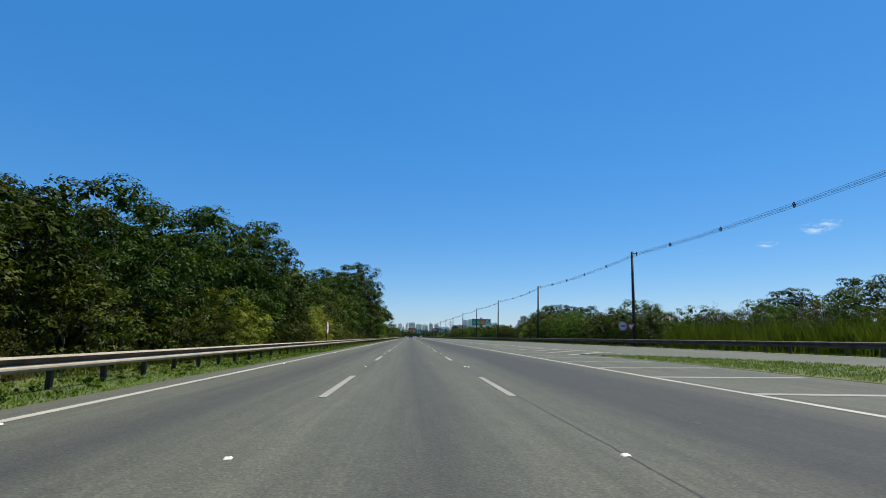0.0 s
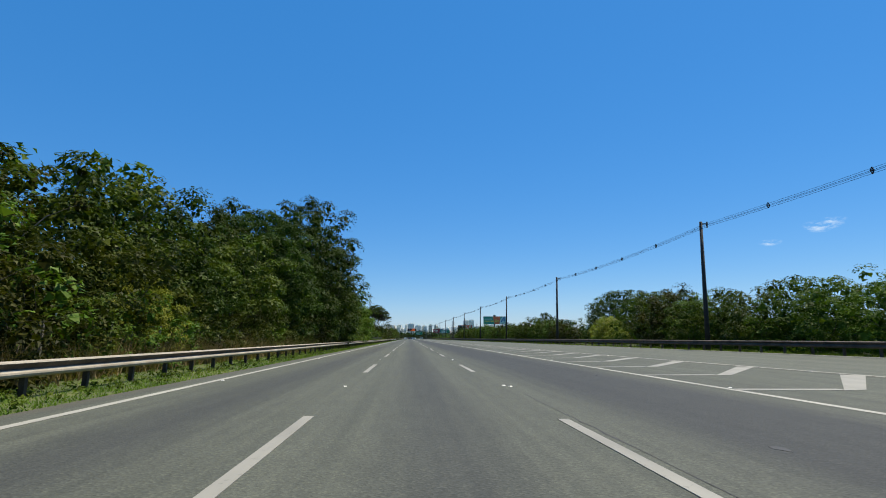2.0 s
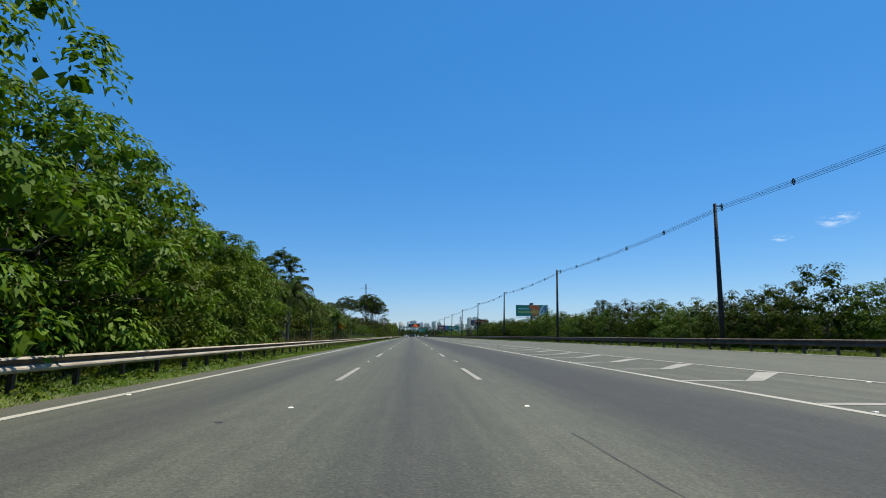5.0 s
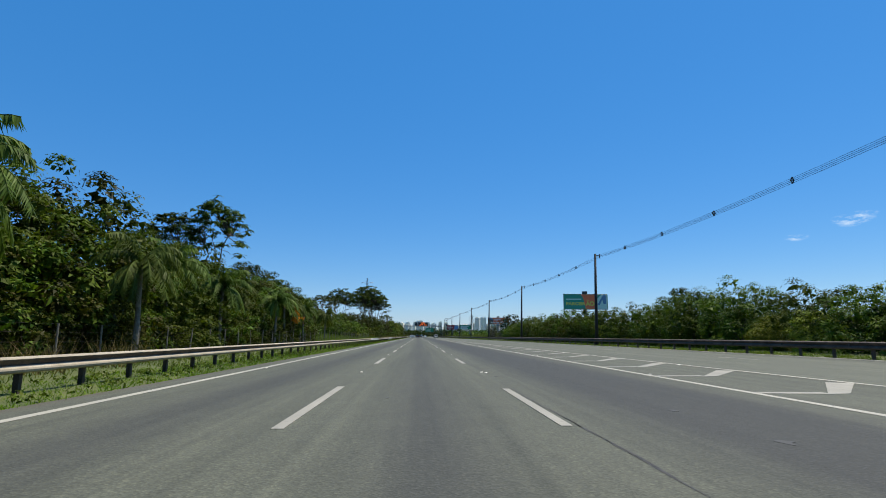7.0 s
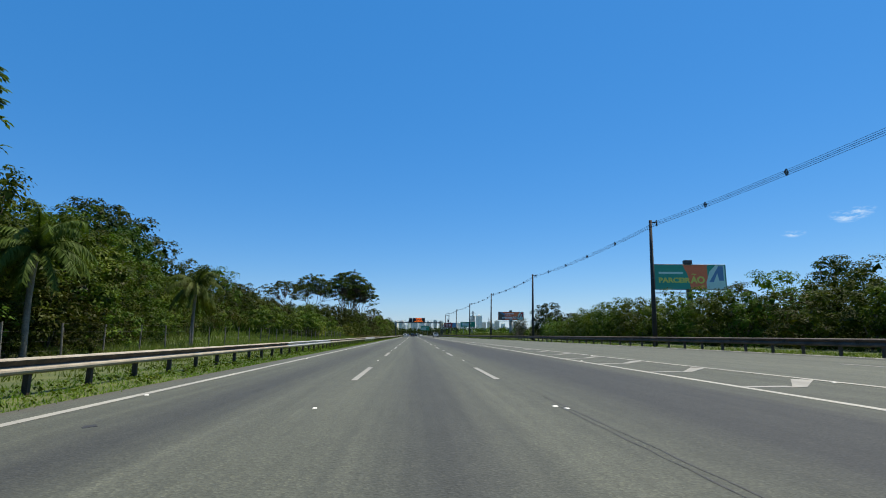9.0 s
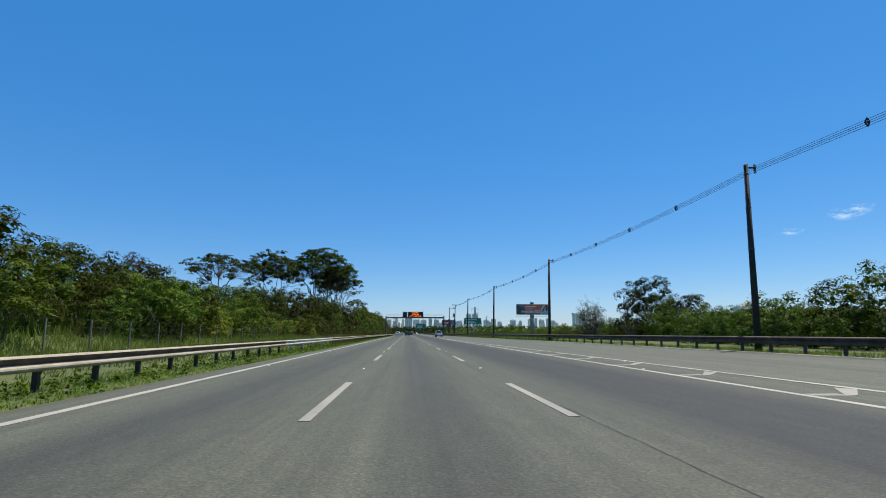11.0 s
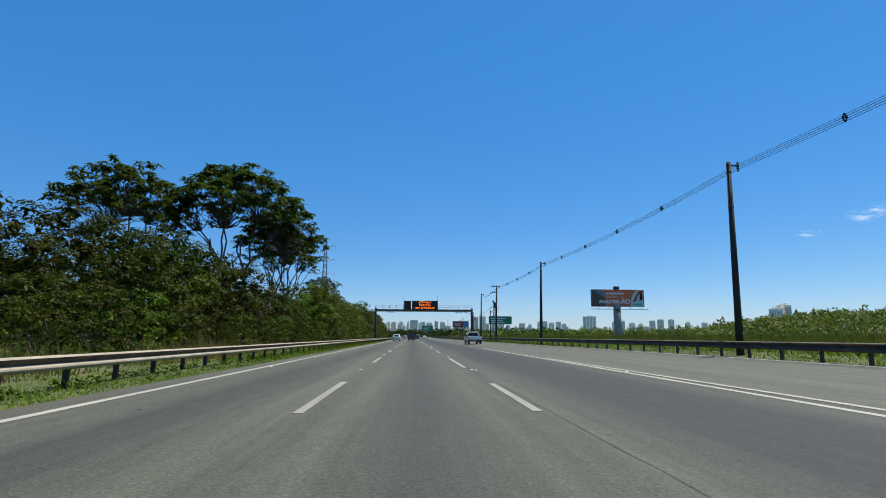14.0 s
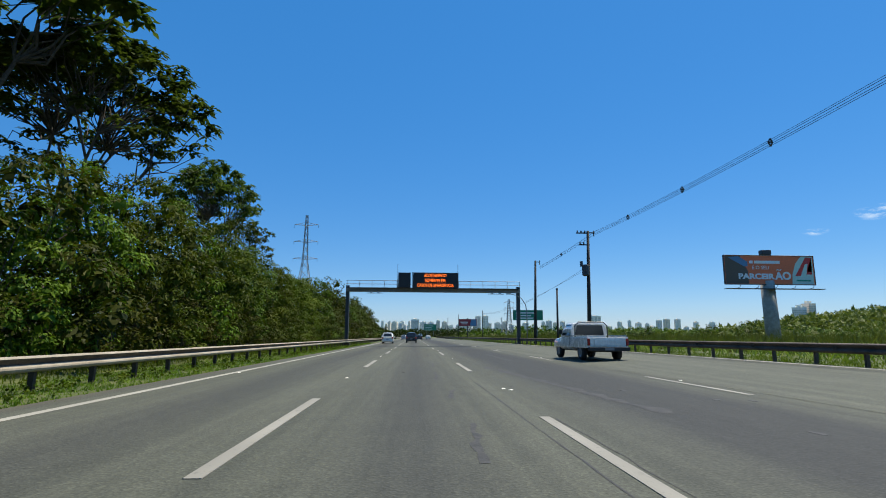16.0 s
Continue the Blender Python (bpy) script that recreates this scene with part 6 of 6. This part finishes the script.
def build_pickup(x, y, turn):
    """An old full-size pickup, its tail towards -y."""
    root = thing("pickup_truck", "old white pickup truck with chrome rails driving on the ramp lane", "pickup truck", at=pose(x, y, road_z(x, y) + 0.0, 0, 0, turn))
    part("chassis", box(-0.62, 0.62, 0.25, 4.7, 0.38, 0.56, 0.03), M_BLACK, root)
    # cargo bed with open top
    bm = bmesh.new()
    add_box(bm, -0.93, -0.83, 0.08, 2.2, 0.55, 1.03, 0.03)
    add_box(bm, 0.83, 0.93, 0.08, 2.2, 0.55, 1.03, 0.03)
    add_box(bm, -0.83, 0.83, 2.1, 2.2, 0.55, 1.03, 0.02)
    add_box(bm, -0.83, 0.83, 0.1, 2.2, 0.58, 0.66)
    part("cargo_bed", bm, M_CAR_WHITE, root)
    part("tailgate", box(-0.80, 0.80, 0.02, 0.10, 0.60, 1.0, 0.02), M_CAR_WHITE, root, "white tailgate with pressed panel")
    part("tailgate_panel", box(-0.62, 0.62, 0.0, 0.03, 0.68, 0.92, 0.012), M_CAR_WHITE, root)
    part("bed_rail", bars([[(s * 0.9, 0.15, 1.07), (s * 0.9, 2.15, 1.07)] for s in (-1, 1)], 0.025), M_CHROME, root)
    # cab and hood
    cab = [(2.22, 0.92, 0.90, 0.45, 1.05, 0.0), (3.75, 0.93, 0.90, 0.45, 1.04, 0.01), (4.2, 0.93, 0.86, 0.45, 1.01, 0.015), (5.0, 0.90, 0.82, 0.48, 0.95, 0.015), (5.12, 0.86, 0.78, 0.52, 0.88, 0.0)]
    part("cab_body", loft(cab), M_CAR_WHITE, root)
    roof = [(2.24, 0.88, 0.74, 1.02, 1.66, 0.02), (2.5, 0.88, 0.75, 1.02, 1.70, 0.025), (3.2, 0.88, 0.74, 1.02, 1.70, 0.025), (3.55, 0.88, 0.70, 1.02, 1.62, 0.02), (3.98, 0.86, 0.80, 1.0, 1.08, 0.0)]
    part("cab_roof", loft(roof), M_CAR_WHITE, root)
    part("rear_window", quad_plate((-0.70, 2.225, 1.12), (0.70, 2.225, 1.12), (0.62, 2.225, 1.58), (-0.62, 2.225, 1.58), 0.02), M_GLASS_DARK, root, "dark rear window")
    for s in (-1, 1):
        a, b = (s * 0.895, 2.42, 1.09), (s * 0.895, 3.62, 1.09)
        c, d = (s * 0.765, 3.28, 1.60), (s * 0.765, 2.46, 1.60)
        q = quad_plate(a, b, c, d, 0.02) if s > 0 else quad_plate(b, a, d, c, 0.02)
        part("side_window", q, M_GLASS_DARK, root, "dark side window")
        part("mirror", box(s * 0.98 - 0.09, s * 0.98 + 0.09, 3.55, 3.63, 1.15, 1.38, 0.02), M_BLACK, root)
        part("tail_lamp", box(s * 0.865 - 0.05, s * 0.865 + 0.05, 0.0, 0.09, 0.66, 0.96, 0.015), M_LAMP_RED, root, "red tail lamp")
        part("door_seam", box(s * 0.93 - 0.006, s * 0.93 + 0.006, 2.36, 2.375, 0.62, 1.03), M_BLACK, root)
    part("rear_bumper", box(-0.93, 0.93, -0.12, 0.02, 0.42, 0.60, 0.03), M_BLACK, root, "dark rear bumper")
    part("number_plate", box(-0.2, 0.2, -0.135, -0.12, 0.46, 0.57), M_STEEL, root)
    part("roll_bar", bars([[(-0.8, 2.0, 0.66), (-0.78, 2.0, 1.55), (-0.6, 2.0, 1.72), (0.6, 2.0, 1.72), (0.78, 2.0, 1.55), (0.8, 2.0, 0.66)]], 0.03), M_BLACK, root)
    for s in (-1, 1):
        wheel(root, s * 0.80, 1.05, 0.37, 0.22, s)
        wheel(root, s * 0.80, 4.25, 0.37, 0.22, s)


def build_car(name, label, paint, x, y, kind, turn=0.0):
    """A car seen from behind; its tail at -y."""
    root = thing(name, label, "car", "cars ahead on the highway", at=pose(x + bend(y), y, road_z(x, y), 0, 0, turn))
    tall = {"hatch": 1.48, "mpv": 1.62, "suv": 1.72, "sedan": 1.45, "van": 2.3}[kind]
    w = {"hatch": 0.83, "mpv": 0.86, "suv": 0.91, "sedan": 0.86, "van": 0.98}[kind]
    long = {"hatch": 3.9, "mpv": 4.2, "suv": 4.5, "sedan": 4.4, "van": 5.2}[kind]
    belt = 0.92 if kind != "van" else 1.1
    lower = [(0.0, w * 0.92, w * 0.90, 0.34, belt - 0.04, 0.01), (0.12, w, w * 0.96, 0.26, belt, 0.01), (long * 0.5, w, w * 0.97, 0.22, belt, 0.01), (long * 0.78, w, w * 0.92, 0.24, belt - 0.05, 0.02), (long - 0.12, w * 0.93, w * 0.8, 0.28, 0.74, 0.02), (long, w * 0.8, w * 0.7, 0.36, 0.62, 0.0)]
    part("body", loft(lower), paint, root)
    back = 0.75 if kind == "sedan" else 0.06
    rear_top = back + 0.35 if kind != "van" else back + 0.05
    house = [(back, w * 0.95, w * 0.86, belt - 0.04, belt + 0.08, 0.0), (rear_top, w * 0.95, w * 0.76, belt - 0.04, tall - 0.04, 0.02), (long * 0.40, w * 0.95, w * 0.78, belt - 0.04, tall, 0.03), (long * 0.56, w * 0.95, w * 0.76, belt - 0.04, tall - 0.05, 0.02), (long * 0.76, w * 0.92, w * 0.82, belt - 0.06, belt + 0.02, 0.0)]
    part("roof", loft(house), paint, root)
    zb, zt = belt + 0.12, tall - 0.14
    f0 = back + (rear_top - back) * 0.2 - 0.02
    f1 = back + (rear_top - back) * 0.9 - 0.02
    part("rear_window", quad_plate((-w * 0.74, f0, zb), (w * 0.74, f0, zb), (w * 0.62, f1, zt), (-w * 0.62, f1, zt), 0.03), M_GLASS_DARK, root, "dark rear window")
    for s in (-1, 1):
        a, b = (s * w * 0.955, rear_top + 0.25, belt + 0.05), (s * w * 0.955, long * 0.66, belt + 0.05)
        c, d = (s * w * 0.80, long * 0.54, tall - 0.14), (s * w * 0.80, rear_top + 0.35, tall - 0.14)
        part("side_window", quad_plate(a, b, c, d, 0.03) if s > 0 else quad_plate(b, a, d, c, 0.03), M_GLASS_DARK, root, "dark side window")
        part("tail_lamp", box(s * w * 0.82 - 0.09, s * w * 0.82 + 0.09, -0.03, 0.12, belt - 0.22, belt + 0.06, 0.03), M_LAMP_RED, root, "red tail lamp")
        part("mirror", box(s * (w + 0.1) - 0.09, s * (w + 0.1) + 0.09, long * 0.62, long * 0.62 + 0.09, belt, belt + 0.15, 0.03), paint, root)
        wheel(root, s * (w - 0.12), 0.72, 0.31, 0.2, s)
        wheel(root, s * (w - 0.12), long - 0.78, 0.31, 0.2, s)
    part("rear_bumper", box(-w * 0.9, w * 0.9, -0.09, 0.1, 0.30, 0.55, 0.05), paint, root)
    part("number_plate", box(-0.2, 0.2, -0.105, -0.085, 0.60, 0.72), M_STEEL, root)


build_pickup(8.35, 434.6, 2.0)
build_car("car", "white people carrier driving ahead in the inner lane", M_CAR_WHITE, -3.9, 492, "mpv")
build_car("car", "black sport utility car driving ahead in the middle lane", M_CAR_DARK, -0.4, 502, "suv")
build_car("car", "dark hatchback driving close behind another car", M_CAR_DARK, 1.6, 560, "hatch", -1)
build_car("car", "silver hatchback far ahead in the inner lane", M_CAR_SILVER, -3.2, 590, "hatch")
build_car("car", "white sedan far ahead near the bend", M_CAR_WHITE, 5.6, 615, "sedan")
build_car("van", "tall white delivery van far ahead", M_CAR_WHITE, 4.6, 690, "van", 3)

# ---- the city far away ----
M_WALLS = [surface("plaster_wall_%s" % n, c, tuple(min(0.95, v * 1.06) for v in c), 0.08, 0.85, fine=2.0, spread=0.08) for n, c in (("cream", (0.90, 0.81, 0.66)), ("white", (0.92, 0.86, 0.75)), ("grey", (0.80, 0.75, 0.68)), ("tan", (0.84, 0.71, 0.56)), ("pale", (0.92, 0.85, 0.73)))]
M_PANE = painted("far_window_glass", (0.38, 0.36, 0.31), 0.25)


def build_tower(x, y, w, d, h, style, seed):
    rng = random.Random(seed)
    root = thing("apartment_building", "pale high-rise apartment block on the far skyline", "building", "high-rise blocks of the skyline", at=pose(x, y, 0, 0, 0, rng.uniform(-25, 25)))
    wall = M_WALLS[style % 5]
    bm = box(-w / 2, w / 2, -d / 2, d / 2, -2, h)
    add_box(bm, -w * 0.18, w * 0.18, -d / 2 - 1.2, -d / 2, -2, h - 3)
    part("wall", bm, wall, root)
    bm = box(-w * 0.2, w * 0.2, -d * 0.25, d * 0.25, h, h + 4.5)
    add_box(bm, -w / 2 - 0.2, w / 2 + 0.2, -d / 2 - 0.2, d / 2 + 0.2, h, h + 0.9)
    part("roof", bm, M_WALLS[(style + 2) % 5], root)
    floors = max(3, int(h / 3.0) - 1)
    cols = 4
    pieces = []
    for f in range(floors):
        z = 2.0 + f * (h - 4) / floors
        for c in range(cols):
            cx = -w / 2 + w * (c + 0.5) / cols
            face = -d / 2 - (1.25 if abs(cx) < w * 0.18 else 0.05)
            pieces.append(([(cx - w * 0.075, face, z), (cx + w * 0.075, face, z), (cx + w * 0.075, face, z + 1.5), (cx - w * 0.075, face, z + 1.5)], [(0, 1, 2, 3)]))
            for s in (-1, 1):
                cy = -d / 2 + d * (c + 0.5) / cols
                sx = s * (w / 2 + 0.05)
                pieces.append(([(sx, cy - d * 0.07, z), (sx, cy + d * 0.07, z), (sx, cy + d * 0.07, z + 1.5), (sx, cy - d * 0.07, z + 1.5)], [(0, 1, 2, 3)]))
    tagged(part("glazing", joined(pieces), M_PANE, root), kind="stuff")


def skyline():
    """Blocks by bearing from the road's end, metres to the side and heights."""
    rng = random.Random(4)
    y0 = 2500.0
    k = (y0 - 411.6) / 942.0
    for mid, wide, top in ((685, 4, 575), (690, 5, 571), (700, 8, 571), (710, 7, 574), (718, 4, 577), (735, 13, 567), (751, 6, 571), (762, 8, 572), (775, 6, 569), (786, 7, 571), (798, 6, 577), (846, 9, 561), (858, 10, 560), (632, 8, 570),
                           (650, 6, 577), (666, 6, 578), (812, 8, 576), (825, 6, 574), (880, 7, 572), (893, 8, 570), (905, 6, 572), (930, 8, 569), (945, 5, 571), (962, 6, 567), (972, 7, 565), (984, 8, 568), (996, 6, 566), (1008, 7, 570), (1054, 22, 559), (1100, 6, 566), (1118, 5, 564),
                           (1134, 8, 568), (1150, 7, 569), (1172, 8, 563), (1186, 10, 561), (1206, 9, 561), (1240, 6, 566), (1270, 7, 566), (1330, 6, 568), (1390, 7, 566)):
        y = y0 + rng.uniform(-250, 350)
        s = (y - 411.6) / 942.0
        h = (597 - top - (4 if mid > 900 and wide < 20 else 1)) * s
        build_tower((mid - 732) * s, y, max(8.0, wide * s * 1.05), rng.uniform(12, 18), h, rng.randrange(5), mid)
    # lower blocks between and behind them
    mid = 668.0
    while mid < 1240:
        y = y0 + rng.uniform(300, 900)
        s = (y - 411.6) / 942.0
        wide = rng.uniform(3, 9)
        build_tower((mid - 732) * s, y, wide * s, rng.uniform(12, 22), rng.choice((11, 14, 17, 19, 22, 25)) * rng.uniform(0.9, 1.1) * (0.72 if mid > 900 else 0.95) * s, rng.randrange(5), int(mid))
        mid += wide + rng.uniform(-1, 3.5)


skyline()
build_tower(570, 1174, 13, 13, 45, 2, 77)
build_tower(589, 1180, 14, 13, 51, 3, 78)


def far_woods(name, label, n, y0, y1, x0, x1, height, size, material, seed, rise=None):
    rng = np.random.default_rng(seed)
    c = np.stack([rng.uniform(x0, x1, n), rng.uniform(y0, y1, n), np.zeros(n)], 1)
    for i in range(n):
        c[i, 2] = rng.uniform(0.05, 1.0) * height * (0.7 + 0.5 * noise.noise((c[i, 0] * 0.012, c[i, 1] * 0.012, seed)))
        if rise:
            c[i, 2] = (c[i, 2] + rise(c[i, 0], c[i, 1])) * math.sqrt(rng.random())
    v, k = leaves(c, size * 1.3, 12, size, size * 0.6, rng, 0.1)
    ob = new(name, leaf_mesh(name, [v], material))
    tagged(ob, label, "woods", kind="stuff")


far_woods("far_woods", "dark green belt of trees below the skyline", 2600, 1500, 2100, -700, 500, 22, 5.0, M_LEAF_DARK, 1)


def hill(x, y):
    """Height of the wooded rise east of the field."""
    return (y - 400.0) * float(np.interp(x / (y - 400.0), [0.45, 0.6, 0.65, 0.8, 0.9], [0.0, 0.008, 0.022, 0.042, 0.050]))


far_woods("far_woods", "wooded rise at the edge of the fields", 7000, 720, 1150, 130, 900, 8, 3.0, M_LEAF_FAR, 2, hill)
far_woods("far_woods", "dark trees along the foot of the wooded rise", 2200, 1150, 1700, 260, 1300, 18, 4.0, M_LEAF_FAR, 6)
far_woods("far_woods", "trees along the far bend of the highway", 1500, 900, 1300, -260, 60, 9, 2.2, M_LEAF_DARK, 3)
far_woods("far_woods", "dark trees where the highway bends away", 420, 570, 780, -34, -20, 8, 1.5, M_LEAF_DARK, 7)
far_woods("far_woods", "trees scattered beyond the open field", 700, 640, 1150, 40, 200, 7, 2.0, M_LEAF, 8)
far_woods("field_scrub", "low green scrub over the open field", 2600, 520, 1000, 40, 420, 3.0, 1.5, M_LEAF_FAR, 4)


# ---- thin clouds ----


def build_cloud(x, y, z, w, h, seed):
    m, t, b = nodes_of("thin_cloud")
    p = place(t)
    sep = t.nodes.new("ShaderNodeSeparateXYZ")
    t.links.new(p, sep.inputs[0])
    fx = math_node(t, "POWER", math_node(t, "ABSOLUTE", math_node(t, "DIVIDE", sep.outputs[0], w)), 2.0)
    fz = math_node(t, "POWER", math_node(t, "ABSOLUTE", math_node(t, "DIVIDE", sep.outputs[2], h)), 2.0)
    fall = math_node(t, "SUBTRACT", 1.0, math_node(t, "ADD", fx, fz))
    n = noise_of(t, place(t, (1.2, 1, 4.0)), 0.011, 6, 0.65)
    cover = math_node(t, "MULTIPLY", math_node(t, "MAXIMUM", fall, 0.0), math_node(t, "MAXIMUM", math_node(t, "MULTIPLY_ADD", n, 3.2, -1.45), 0.0))
    # the cloud's sunlit brightness is a fixed glow, not lit by the sun
    em = t.nodes.new("ShaderNodeEmission")
    em.inputs[0].default_value, em.inputs[1].default_value = (0.72, 0.86, 1.0, 1), 0.6
    clear = t.nodes.new("ShaderNodeBsdfTransparent")
    ms = t.nodes.new("ShaderNodeMixShader")
    t.links.new(math_node(t, "MINIMUM", cover, 0.8), ms.inputs[0])
    t.links.new(clear.outputs[0], ms.inputs[1])
    t.links.new(em.outputs[0], ms.inputs[2])
    t.links.new(ms.outputs[0], t.nodes["Material Output"].inputs[0])
    xs, zs = frange(-1, 1, 0.25), frange(-1, 1, 0.5)
    verts = [(a * w, math.sin(a * 3 + seed) * 20, c * h) for c in zs for a in xs]
    k = len(xs)
    faces = [(j * k + i, j * k + i + 1, (j + 1) * k + i + 1, (j + 1) * k + i) for j in range(len(zs) - 1) for i in range(k - 1)]
    ob = new("cloud", mesh_of("cloud", verts, faces, m))
    ob.matrix_basis = pose(x, y, z, 0, 0, -38)
    tagged(ob, "thin white wisp of cloud in the blue sky", "cloud", "clouds", "structure")


build_cloud(2687, 3301, 728, 123, 45, 2)
build_cloud(2458, 3492, 646, 78, 24, 1)
build_cloud(2731, 3257, 757, 78, 24, 1)
